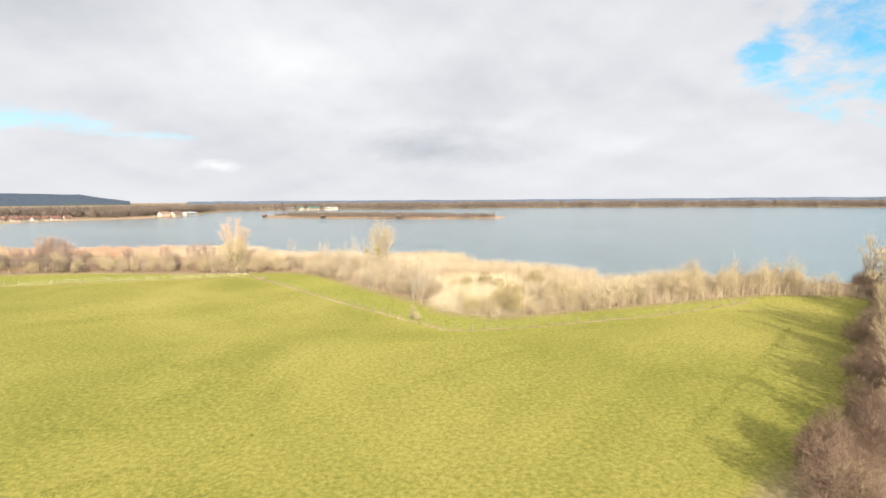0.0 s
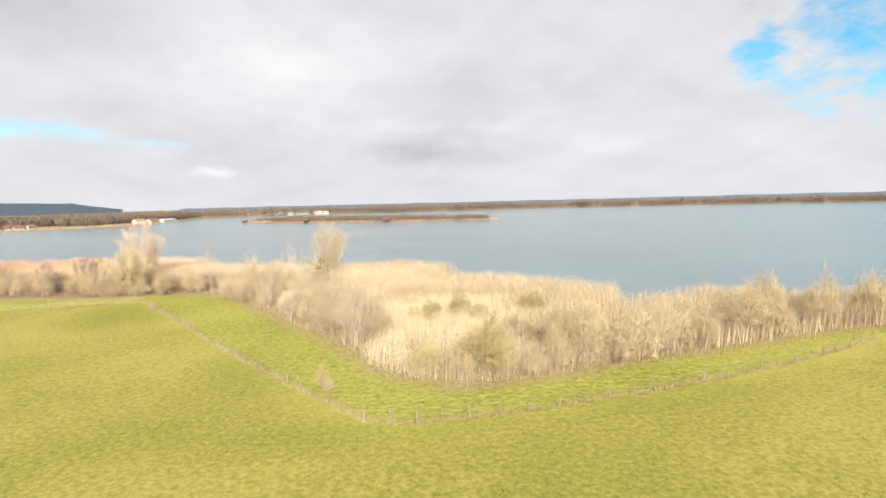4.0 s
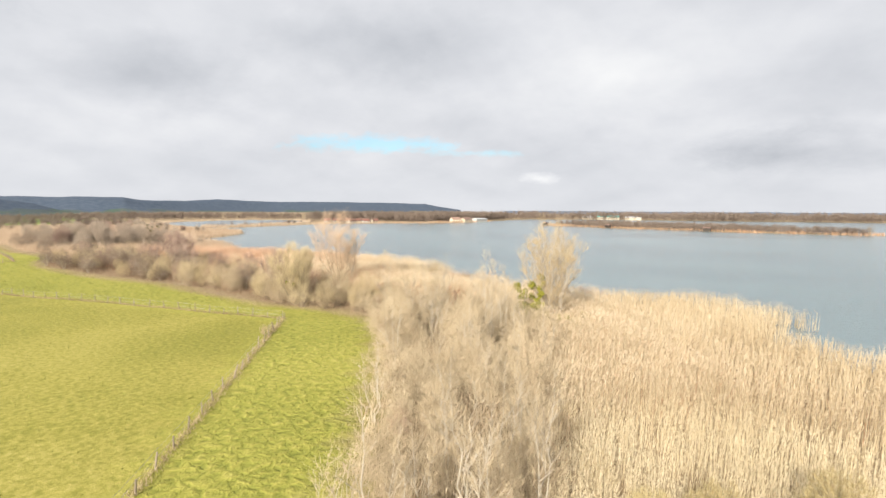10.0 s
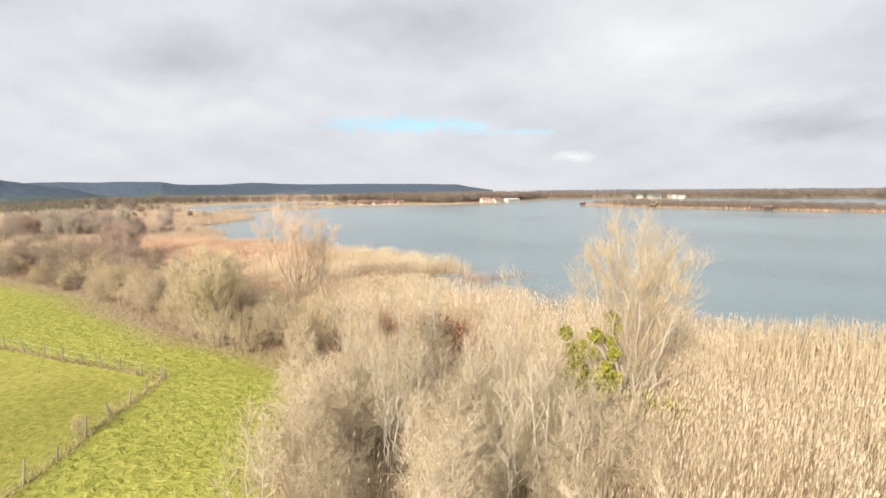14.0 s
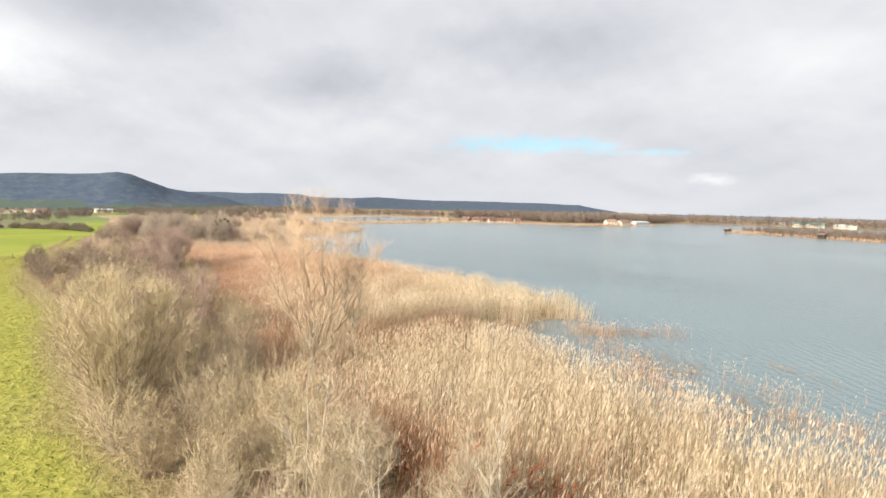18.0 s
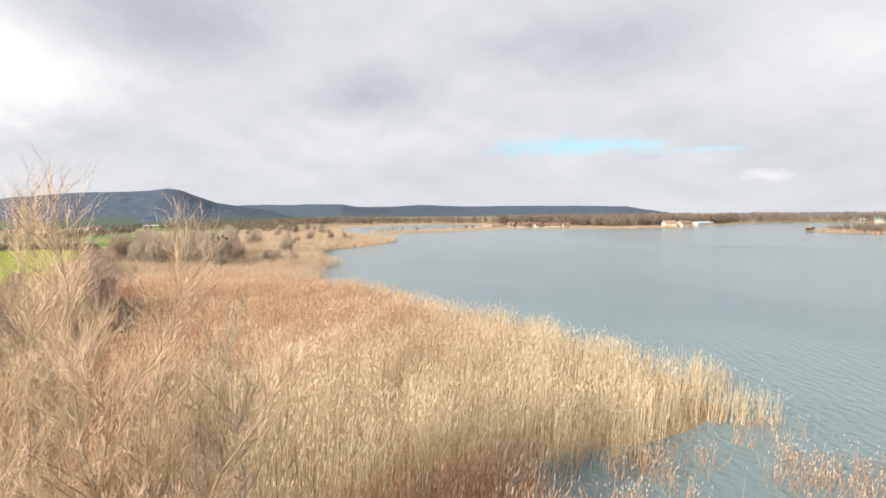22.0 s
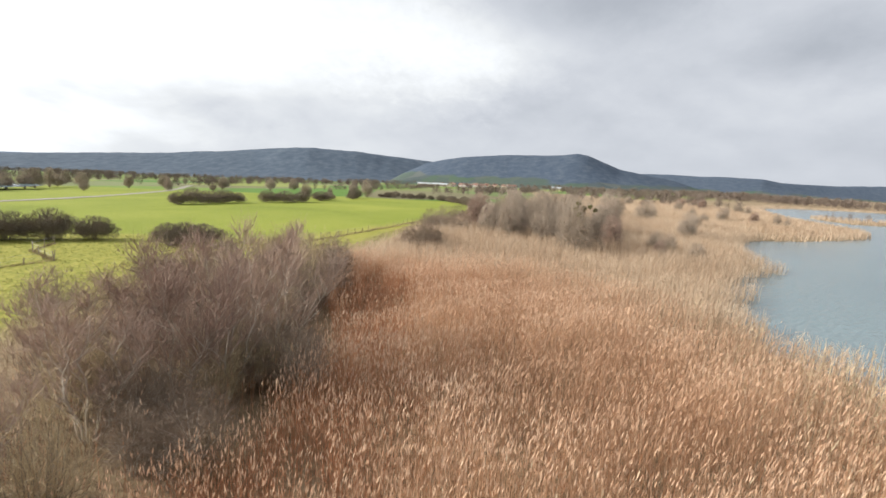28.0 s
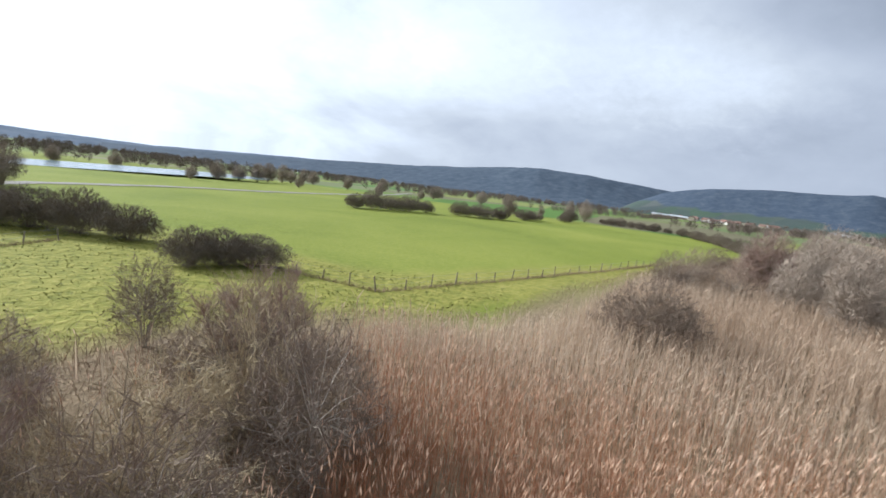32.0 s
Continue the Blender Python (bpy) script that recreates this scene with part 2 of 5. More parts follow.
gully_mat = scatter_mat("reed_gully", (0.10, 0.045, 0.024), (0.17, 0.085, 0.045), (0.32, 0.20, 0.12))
pale_reed_mat = scatter_mat("reed_bleached", (0.54, 0.45, 0.295), (0.655, 0.56, 0.385), (0.76, 0.675, 0.495), see=0.35)
twig_mat = scatter_mat("bare_twigs", (0.23, 0.17, 0.098), (0.37, 0.288, 0.168), (0.51, 0.42, 0.265), by="object")
red_twig_mat = scatter_mat("reddish_twigs", (0.18, 0.115, 0.08), (0.29, 0.195, 0.14), (0.4, 0.29, 0.215), by="object")
dark_twig_mat = scatter_mat("dark_twigs", (0.105, 0.084, 0.06), (0.172, 0.139, 0.1), (0.26, 0.215, 0.157), by="object")
pink_twig_mat = scatter_mat("rosy_twigs", (0.36, 0.235, 0.14), (0.5, 0.35, 0.23), (0.61, 0.46, 0.32), by="object")
beige_twig_mat = scatter_mat("beige_twigs", (0.24, 0.185, 0.115), (0.36, 0.285, 0.185), (0.48, 0.395, 0.27), by="object")
tan_twig_mat = scatter_mat("tan_twigs", (0.2, 0.158, 0.12), (0.295, 0.238, 0.186), (0.4, 0.33, 0.262), by="object")
straw_twig_mat = scatter_mat("straw_twigs", (0.25, 0.18, 0.09), (0.365, 0.275, 0.15), (0.48, 0.375, 0.225), by="object")
brown_twig_mat = scatter_mat("brown_twigs", (0.115, 0.086, 0.064), (0.2, 0.15, 0.11), (0.315, 0.245, 0.182), by="object")
mauve_twig_mat = scatter_mat("mauve_twigs", (0.17, 0.112, 0.088), (0.27, 0.185, 0.145), (0.38, 0.28, 0.222), by="object")
hedge_twig_mat = scatter_mat("hedge_twigs", (0.095, 0.058, 0.040), (0.165, 0.105, 0.072), (0.25, 0.17, 0.115), by="object")
olive_twig_mat = scatter_mat("olive_twigs", (0.25, 0.195, 0.09), (0.36, 0.288, 0.14), (0.47, 0.385, 0.21), by="object")
tan_bark_mat = scatter_mat("tan_bark", (0.24, 0.18, 0.12), (0.36, 0.28, 0.19), (0.48, 0.39, 0.28))
silver_bark_mat = scatter_mat("silver_bark", (0.27, 0.235, 0.185), (0.38, 0.335, 0.27), (0.50, 0.455, 0.38))
birch_mat = scatter_mat("pale_bark", (0.26, 0.22, 0.17), (0.38, 0.33, 0.265), (0.53, 0.475, 0.395))
bark_mat = scatter_mat("grey_bark", (0.13, 0.10, 0.07), (0.23, 0.18, 0.125), (0.34, 0.28, 0.19))
leaf_mat = scatter_mat("mistletoe_leaves", (0.10, 0.10, 0.012), (0.185, 0.175, 0.024), (0.28, 0.26, 0.05))
dark_leaf_mat = scatter_mat("dark_mistletoe", (0.045, 0.042, 0.012), (0.085, 0.08, 0.022), (0.14, 0.13, 0.04))
rust_mat = scatter_mat("dead_leaves", (0.16, 0.05, 0.02), (0.28, 0.10, 0.045), (0.40, 0.19, 0.10))
wood_mat = scatter_mat("far_wood", (0.098, 0.075, 0.06), (0.142, 0.11, 0.088), (0.198, 0.156, 0.126))
post_mat = scatter_mat("weathered_post", (0.1, 0.08, 0.055), (0.18, 0.145, 0.105), (0.28, 0.235, 0.18), by="object")
wire_mat, n, b = material("fence_wire", 0.5, 0.5)
b.inputs["Base Color"].default_value, b.inputs["Metallic"].default_value = (0.35, 0.34, 0.33, 1), 0.8

# woods and hill fields carry a slate-blue tint that paints in distance haze
hill_mat, n, b = material("wooded_hill", 0.95, 0.1)
P = place(n)
crowns = n.noise(P, 0.05, 6.0, 0.7)
zz = n.add("ShaderNodeSeparateXYZ", None, Vector=P).outputs[2]
hcell = n.add("ShaderNodeTexVoronoi", None, Vector=n.vec("MULTIPLY", P, (0.011, 0.018, 0.0)).outputs[0], Scale=1.0)
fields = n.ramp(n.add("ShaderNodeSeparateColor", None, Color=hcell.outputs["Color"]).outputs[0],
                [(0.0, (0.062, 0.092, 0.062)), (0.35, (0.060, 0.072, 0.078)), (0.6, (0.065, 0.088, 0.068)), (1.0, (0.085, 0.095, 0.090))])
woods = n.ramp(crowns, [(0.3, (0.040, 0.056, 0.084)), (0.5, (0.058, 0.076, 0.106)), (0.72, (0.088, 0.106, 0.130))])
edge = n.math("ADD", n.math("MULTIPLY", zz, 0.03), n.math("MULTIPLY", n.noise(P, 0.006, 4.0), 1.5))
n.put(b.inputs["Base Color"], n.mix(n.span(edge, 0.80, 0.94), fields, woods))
bump(n, b, crowns, 0.35, 5.0)

# wooded ridge; its blue-grey stands for air haze, painted into the tree colour
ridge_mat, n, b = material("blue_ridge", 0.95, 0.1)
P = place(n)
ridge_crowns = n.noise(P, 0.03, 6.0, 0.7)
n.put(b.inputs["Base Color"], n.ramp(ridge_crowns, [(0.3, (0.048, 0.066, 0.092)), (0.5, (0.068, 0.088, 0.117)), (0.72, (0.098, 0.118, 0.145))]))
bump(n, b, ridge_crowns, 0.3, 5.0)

# the pale blue distance haze is put into these ridges' base colour
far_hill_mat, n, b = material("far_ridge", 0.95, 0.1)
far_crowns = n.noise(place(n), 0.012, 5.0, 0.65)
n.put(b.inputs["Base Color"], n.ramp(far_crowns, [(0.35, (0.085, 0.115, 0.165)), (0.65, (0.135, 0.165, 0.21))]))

# ---- plan ----
SHORE = [(150, 100), (110, 108), (71, 109), (54, 116), (45, 112), (38, 108), (41, 121), (36, 127), (27, 138), (18, 139), (12, 146), (13, 157),
         (3, 166), (-8, 163), (-18, 157), (-27, 158), (-36, 160), (-44, 161), (-51, 161), (-56, 164), (-54, 170), (-52, 175), (-52, 181), (-58, 186), (-70, 187),
         (-85, 186), (-93, 186), (-106, 188), (-117, 188), (-122, 185), (-131, 186), (-146, 192), (-158, 199), (-165, 206), (-180, 211),
         (-200, 216), (-213, 226), (-224, 247), (-246, 276), (-268, 291), (-315, 298),
         (-345, 305), (-400, 325), (-460, 350), (-505, 388), (-545, 455), (-566, 530), (-526, 568), (-460, 525), (-420, 482), (-402, 440), (-388, 405), (-374, 365), (-380, 336),
         (-358, 324), (-330, 326), (-345, 380), (-353, 432), (-361, 478), (-338, 510), (-300, 560), (-288, 640), (-300, 700), (-320, 790), (-330, 900), (-250, 985), (-50, 1010), (150, 1060),
         (350, 1090), (620, 985), (820, 830), (1000, 600), (1100, 300), (1000, 100), (400, 60)]
ISLE = [(-178, 575), (-120, 540), (-60, 515), (0, 498), (66, 489), (80, 505), (60, 540), (-40, 600), (-150, 650)]
FIELD = [(-420, 190), (-260, 163), (-217, 152), (-189, 146), (-165, 144), (-152, 143), (-146, 137), (-133, 132), (-110, 131), (-85, 132), (-63, 130),
         (-52, 129), (-45, 131), (-38, 131), (-32, 129), (-26, 124), (-22, 118), (-11, 103), (-6, 96), (-1, 89), (2, 82), (5.5, 78.5), (11, 76), (18, 77.3),
         (26, 81), (36, 84), (47, 87), (61, 91), (78, 90), (79, 84), (60, 65), (43, 46), (32, 36), (20, 28), (0, -20), (-40, -500), (-900, -500), (-900, 190)]
LANE = [(-42, 124.3), (-25.5, 103.8), (-11.6, 86.2), (-2.4, 75.4), (2.6, 69.9), (6.5, 68.9), (10.5, 69.6), (17.8, 71.2), (26.8, 73.8), (34.6, 76.5), (43, 79.5), (57, 86)]
LEVEL = -0.3
GROVE = [(-22, 119), (-11, 104), (-6, 97), (-2.6, 91), (0.5, 87.5), (2.8, 91), (3, 98), (0, 104), (-2, 110), (-4, 118), (-8, 126), (-12, 131), (-24, 130)]
LOWER = [(-31, 130), (-24, 121), (-8, 124), (-9, 131), (-15, 135), (-18, 139), (-27, 141), (-36, 139), (-38, 132)]
SCRUB = [(5, 82), (9, 79), (13, 78), (19, 79), (29, 82.5), (42, 87), (40, 92), (25, 93), (19, 95), (10, 89), (6, 87)]
EASTB = [(40, 87), (44, 88), (64, 93), (80, 90), (84, 98), (76, 102), (50, 99), (36, 97)]
NORTHB = [(-36, 132), (-52, 131), (-80, 134), (-95, 134), (-93, 145), (-70, 147), (-60, 143.5), (-56, 141), (-47, 140), (-36, 138)]
MIDB = [(-88, 134), (-112, 133), (-124, 141), (-127, 147), (-112, 153), (-99, 153), (-90, 149), (-84, 146)]
WESTB = [(-112, 133.5), (-131, 133), (-139, 137), (-138, 144), (-132, 147), (-125, 149), (-118, 147), (-112, 141)]
THICKETS = (GROVE, LOWER, SCRUB, EASTB, NORTHB, MIDB, WESTB)


def inside(poly, x, y):
    x, y = np.asarray(x, float), np.asarray(y, float)
    r = np.zeros(x.shape, bool)
    for (ax, ay), (bx, by) in zip(poly, poly[1:] + poly[:1]):
        if ay != by:
            r ^= ((ay > y) != (by > y)) & (x < (bx - ax) * (y - ay) / (by - ay) + ax)
    return r


def away(line, x, y, closed=False):
    """Distance from a polyline."""
    x, y = np.asarray(x, float), np.asarray(y, float)
    best = np.full(x.shape, 1e9)
    for (ax, ay), (bx, by) in zip(line, (line[1:] + line[:1]) if closed else line[1:]):
        ex, ey = bx - ax, by - ay
        t = np.clip(((x - ax) * ex + (y - ay) * ey) / (ex * ex + ey * ey + 1e-9), 0, 1)
        best = np.minimum(best, np.hypot(x - ax - t * ex, y - ay - t * ey))
    return best


def depth(poly, x, y):
    """Signed distance to an outline, positive inside."""
    d = away(poly, x, y, True)
    return np.where(inside(poly, x, y), d, -d)


def wet(x, y):
    return np.minimum(depth(SHORE, x, y), -depth(ISLE, x, y))


def smooth(a, b, v):
    t = np.clip((np.asarray(v, float) - a) / (b - a), 0, 1)
    return t * t * (3 - 2 * t)


def lie(x, y):
    """Height of the dry ground."""
    x, y = np.asarray(x, float), np.asarray(y, float)
    fall = np.maximum(0, -0.5 * (x + 90) - 0.866 * (y - 150) - 45) * smooth(-40, -110, x)
    return 0.3 * smooth(-95, -170, x) - np.minimum(0.028 * fall + 0.009 * np.maximum(fall - 160, 0), 170.0) + 0.12 * np.sin(x * 0.11 + 1) * np.sin(y * 0.09) + 0.05 * np.sin(x * 0.5) * np.sin(y * 0.43)


def height(x, y):
    return lie(x, y) * (1 - smooth(-25, 1, wet(x, y))) + (-1.6) * smooth(-2.5, 5, wet(x, y)) - 0.12 * smooth(-12, -2, wet(x, y))


# ---- mesh helpers ----


def mesh_of(name, verts, faces, mat):
    me = bpy.data.meshes.new(name)
    v = np.asarray(verts, np.float32).reshape(-1, 3)
    if isinstance(faces, np.ndarray):
        k = faces.shape[1]
        me.vertices.add(len(v))
        me.vertices.foreach_set("co", v.ravel())
        me.loops.add(faces.size)
        me.loops.foreach_set("vertex_index", faces.astype(np.int32).ravel())
        me.polygons.add(len(faces))
        me.polygons.foreach_set("loop_start", np.arange(0, faces.size, k, dtype=np.int32))
        me.update(calc_edges=True)
    else:
        me.from_pydata(v.tolist(), [], faces)
    me.materials.append(mat)
    return me


def part(name, me, parent, label=""):
    ob = new(name, me)
    ob.parent = parent
    return tagged(ob, label)


def axis(dense_lo, dense_hi, step, far, grow=1.16):
    a = list(np.arange(dense_lo, dense_hi + step, step))
    for sign in (1, -1):
        d, p = step, a[-1] if sign > 0 else a[0]
        while abs(p) < far:
            d *= grow
            p += sign * d
            a.append(p) if sign > 0 else a.insert(0, p)
    return np.array(a)


# ---- ground and water ----
gx, gy = axis(-330, 130, 2.6, 4600), axis(-40, 320, 2.6, 4600)
GX, GY = np.meshgrid(gx, gy)
GZ = height(GX, GY)
ids = np.arange(GX.size).reshape(GX.shape)
quads = np.stack([ids[:-1, :-1], ids[:-1, 1:], ids[1:, 1:], ids[1:, :-1]], -1).reshape(-1, 4)
ground = tagged(new("ground", mesh_of("ground", np.stack([GX, GY, GZ], -1), quads, ground_mat)),
                "yellow-green grazed pasture running into brown marsh soil", "ground", kind="structure")
ground.data.polygons.foreach_set("use_smooth", np.ones(len(quads), bool))
fd = depth(FIELD, GX, GY)
marsh = 1 - smooth(-1.5, 1.0, fd)
bearing = np.degrees(np.arctan2(-(GX + 70), GY - 150))
wooded = smooth(300, 420, np.hypot(GX + 60, GY - 120)) * smooth(72, 64, bearing) * smooth(-80, -60, bearing)
marsh = np.maximum(marsh, wooded)
farm = np.maximum(smooth(300, 420, np.hypot(GX + 60, GY - 120)), smooth(-312, -330, GX) * (GY < 170)) * (1 - smooth(-120, -40, wet(GX, GY))) * (1 - wooded)
laneside = LANE + [(72, 92), (60, 92), (26, 81), (6, 79), (-22, 118), (-32, 131)]
wstrip = [(-42, 124.3), (-56, 121.3), (-69, 118.5), (-101, 112), (-150, 92), (-158, 131), (-217, 150), (-189, 147), (-146, 139), (-40, 133)]
stripe = np.maximum(smooth(-1.5, 0.5, depth(laneside, GX, GY)), smooth(-2, 0.5, depth(wstrip, GX, GY)))
zone = np.stack([marsh, farm, stripe, np.ones_like(marsh)], -1)
ground.data.color_attributes.new("zone", "FLOAT_COLOR", "POINT").data.foreach_set("color", zone.astype(np.float32).ravel())

ring = [Vector(p) for p in SHORE]
wv = []
for i, p in enumerate(ring):
    d = (ring[(i + 1) % len(ring)] - ring[i - 1]).normalized()
    for sgn in (1, -1):
        q = p + Vector((-d.y, d.x)) * 9 * sgn
        if not inside(SHORE, np.array([q.x]), np.array([q.y]))[0]:
            wv.append((q.x, q.y, LEVEL))
            break
    else:
        wv.append((p.x, p.y, LEVEL))
tagged(new("lake_water", mesh_of("lake_water", wv, [tuple(range(len(wv)))], water_mat)), "grey-green lake water with fine wind ripples", "lake", kind="structure")

# ---- hills ----


def ridge(name, label, crest, near, far, seed, mat=hill_mat):
    """A wooded ridge: crest rows of bearing, height angle and distance seen from the middle of the marsh."""
    cx, cy, cz = -70.0, 150.0, 13.0
    az = np.array([c[0] for c in crest], float)
    el = np.array([c[1] for c in crest], float)
    dist = np.array([c[2] for c in crest], float)
    a = np.arange(az.min(), az.max() + 0.1, 0.22)
    order = np.argsort(az)
    e, d = np.interp(a, az[order], el[order]), np.interp(a, az[order], dist[order])
    rows = np.linspace(0, 1, 26)
    V = []
    for r in rows:
        if r < 0.75:
            k = r / 0.75
            dd = d * (near + (1 - near) * k)
            prof = 0.22 * k + 0.78 * smooth(0.28, 1.0, k) 
        else:
            k = (r - 0.75) / 0.25
            dd = d * (1 + (far - 1) * k)
            prof = 1 - 0.5 * k
        top = cz + dd * np.tan(np.radians(e))
        x, y = cx - np.sin(np.radians(a)) * dd, cy + np.cos(np.radians(a)) * dd
        foot = lie(x, y) - 1.5
        z = foot + np.maximum(top - foot, 0) * prof
        bumpy = np.array([noise.noise((px * 0.006 + seed, py * 0.006, 0.0)) + 0.5 * noise.noise((px * 0.03, py * 0.03, seed)) for px, py in zip(x, y)])
        z = z + (z - foot) * 0.10 * bumpy * (1 - abs(2 * min(r / 0.75, 1) - 1)) + 2.5 * bumpy * smooth(0.3, 0.7, prof)
        V.append(np.stack([x, y, z], -1))
    V = np.array(V)
    i = np.arange(V.shape[0] * V.shape[1]).reshape(V.shape[:2])
    q = np.stack([i[:-1, :-1], i[1:, :-1], i[1:, 1:], i[:-1, 1:]], -1).reshape(-1, 4)
    ob = tagged(new(name, mesh_of(name, V, q, mat)), label, "hill", kind="structure")
    ob.data.polygons.foreach_set("use_smooth", np.ones(len(q), bool))
    return ob


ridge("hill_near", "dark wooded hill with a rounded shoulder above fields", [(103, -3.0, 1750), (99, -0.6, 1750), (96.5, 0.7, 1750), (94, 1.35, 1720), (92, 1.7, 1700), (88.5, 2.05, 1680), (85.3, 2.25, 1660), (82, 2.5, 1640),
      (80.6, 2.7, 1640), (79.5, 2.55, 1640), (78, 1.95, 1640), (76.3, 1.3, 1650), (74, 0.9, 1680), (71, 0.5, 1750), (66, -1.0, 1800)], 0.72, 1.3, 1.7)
ridge("hill_south", "long wooded ridge falling towards the plain, blue-grey haze painted in", [(152, -1.7, 3000), (140, -1.2, 2900), (131, -0.6, 2700), (124, -0.1, 2500), (118, 0.5, 2350), (112, 1.3, 2250), (109, 1.55, 2200),
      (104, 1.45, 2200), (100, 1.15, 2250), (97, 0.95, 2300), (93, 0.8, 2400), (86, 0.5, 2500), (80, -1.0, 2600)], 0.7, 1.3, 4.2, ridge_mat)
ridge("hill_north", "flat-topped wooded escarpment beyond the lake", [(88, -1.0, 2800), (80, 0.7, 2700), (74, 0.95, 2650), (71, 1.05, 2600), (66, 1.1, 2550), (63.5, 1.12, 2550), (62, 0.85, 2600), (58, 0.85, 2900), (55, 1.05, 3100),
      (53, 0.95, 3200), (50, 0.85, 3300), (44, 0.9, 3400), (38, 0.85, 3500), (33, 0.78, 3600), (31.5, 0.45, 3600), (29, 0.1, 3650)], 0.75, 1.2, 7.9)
ridge("hill_far", "distant ridge on the horizon, pale haze painted into its colour", [(178, -1.9, 4000), (168, -1.6, 4000), (161, -1.25, 4000), (155, -1.35, 4000), (148, -1.4, 4000), (140, -1.0, 3900), (125, -0.3, 3900), (112, 0.2, 3900)], 0.85, 1.08, 11.3, far_hill_mat)
ridge("hill_east", "low shore ridge across the lake, painted pale with haze", [(24, 0.04, 3000), (8, 0.05, 3000), (-10, 0.05, 3000), (-30, 0.1, 3000), (-50, 0.12, 3000), (-70, 0.12, 3000)], 0.85, 1.2, 5.5, far_hill_mat)

# ---- reeds ----
rng = np.random.default_rng(7)
under_mat = scatter_mat("brown_undergrowth", (0.12, 0.075, 0.05), (0.22, 0.145, 0.095), (0.34, 0.24, 0.16))
WAY = [(12, 62), (8, 82), (0, 100), (-10, 117), (-17, 127), (-30, 139), (-45, 150), (-62, 158), (-87, 161), (-105, 160), (-120, 156)]


def reed_spots(box, per, keep):
    """Random standing places in a box, thinned by keep(x, y), which gives a chance."""
    x0, y0, x1, y1 = box
    k = int((x1 - x0) * (y1 - y0) * per)
    x, y = rng.uniform(x0, x1, k), rng.uniform(y0, y1, k)
    m = rng.random(k) < keep(x, y)
    return x[m], y[m]


def reeds(name, label, x, y, wide, tall, straw, head=None, base=None, lean_to=(0.05, 0.02), wild=0.10, plump=0.042):
    """A stand of reeds or tall grass: stems with a side leaf and, where head is given, a feathery plume; one mesh."""
    k = len(x)
    if base is None:
        base = np.maximum(height(x, y), LEVEL - 0.3)
    h = tall * rng.uniform(0.70, 1.12, k) * (1 + 0.10 * np.sin(x * 0.31) * np.sin(y * 0.27 + 1) + 0.08 * np.sin(x * 0.9 + y * 0.7))
    wide = wide * rng.uniform(0.7, 1.3, k)
    a = rng.uniform(0, 2 * np.pi, k)
    lean = rng.normal(0, wild, (k, 2)) + np.array(lean_to)
    o = np.stack([x, y, base], -1)
    tip = o + np.stack([lean[:, 0] * h, lean[:, 1] * h, h], -1)
    s = np.stack([np.cos(a), np.sin(a), np.zeros(k)], -1) * wide[:, None]
    V, F, M = [], [], []

    def tri(p0, p1, p2, mat):
        i = sum(len(v) for v in V)
        V.append(np.stack([p0, p1, p2], 1).reshape(-1, 3))
        F.append(i + np.arange(3 * len(p0)).reshape(-1, 3))
        M.append(np.full(len(p0), mat))

    tri(o - s * 0.5, o + s * 0.5, tip, 0)
    b = rng.uniform(0, 2 * np.pi, k)
    out = np.stack([np.cos(b), np.sin(b), rng.uniform(0.2, 1.2, k)], -1) * (0.20 * h)[:, None]
    ls = np.stack([-np.sin(b), np.cos(b), np.zeros(k)], -1) * (wide * 0.5)[:, None]
    root = o + (tip - o) * rng.uniform(0.35, 0.8, k)[:, None]
    tri(root - ls, root + ls, root + out, 0)
    if head:
        droop = np.stack([0.025 + 0.05 * np.cos(b), 0.01 + 0.05 * np.sin(b), np.full(k, 0.17)], -1) * (rng.uniform(0.7, 1.4, k) * tall / 2.7)[:, None]
        plume = ls * (plump / wide)[:, None]
        low = tip - droop * 0.4
        tri(low, tip + droop * 0.4 + plume, tip + droop * 1.3, 1)
        tri(low, tip + droop * 1.3, tip + droop * 0.4 - plume, 1)
    me = mesh_of(name, np.concatenate(V), np.concatenate(F), straw)
    if head:
        me.materials.append(head)
    me.polygons.foreach_set("material_index", np.concatenate(M).astype(np.int32))
    return tagged(new(name, me), label, "reeds", kind="stuff")


OPEN = [(-44, 161), (-55, 163), (-53, 180), (-40, 183), (-16, 172), (-8, 162), (-27, 158)]
PALE = [(-4, 86), (3, 79), (11, 76), (24, 81), (24, 98), (26, 108), (22, 116), (6, 117), (-1, 112), (-1, 104)]


def thicket(x, y):
    """The scrub, where few reeds stand."""
    return np.max([inside(p, x, y) for p in THICKETS], axis=0)


def reed_ground(x, y):
    """Where reeds stand: marsh outside the pasture, up to the water's edge, thinning at its rim."""
    edge = -wet(x, y) + 1.5 * np.sin(x * 0.7) * np.sin(y * 0.6) + 1.2 * np.sin(x * 0.23 + y * 0.31)
    return np.clip(edge / 1.5 + 0.3, 0, 1) * np.where(x < -14, smooth(-2.5, -6.5, depth(FIELD, x, y)), smooth(0.2, -1.6, depth(FIELD, x, y))) * (x < 85) * (1 - 0.93 * thicket(x, y) + 0.4 * (inside(SCRUB, x, y) | inside(EASTB, x, y)))


def brink(x, y):
    """Near the scrub, where the reeds are rusty."""
    return smooth(7.0, 1.5, np.min([away(p, x, y, True) for p in (LOWER, NORTHB, MIDB, WESTB)], axis=0) + 2 * np.sin(x * 0.4) * np.sin(y * 0.5))


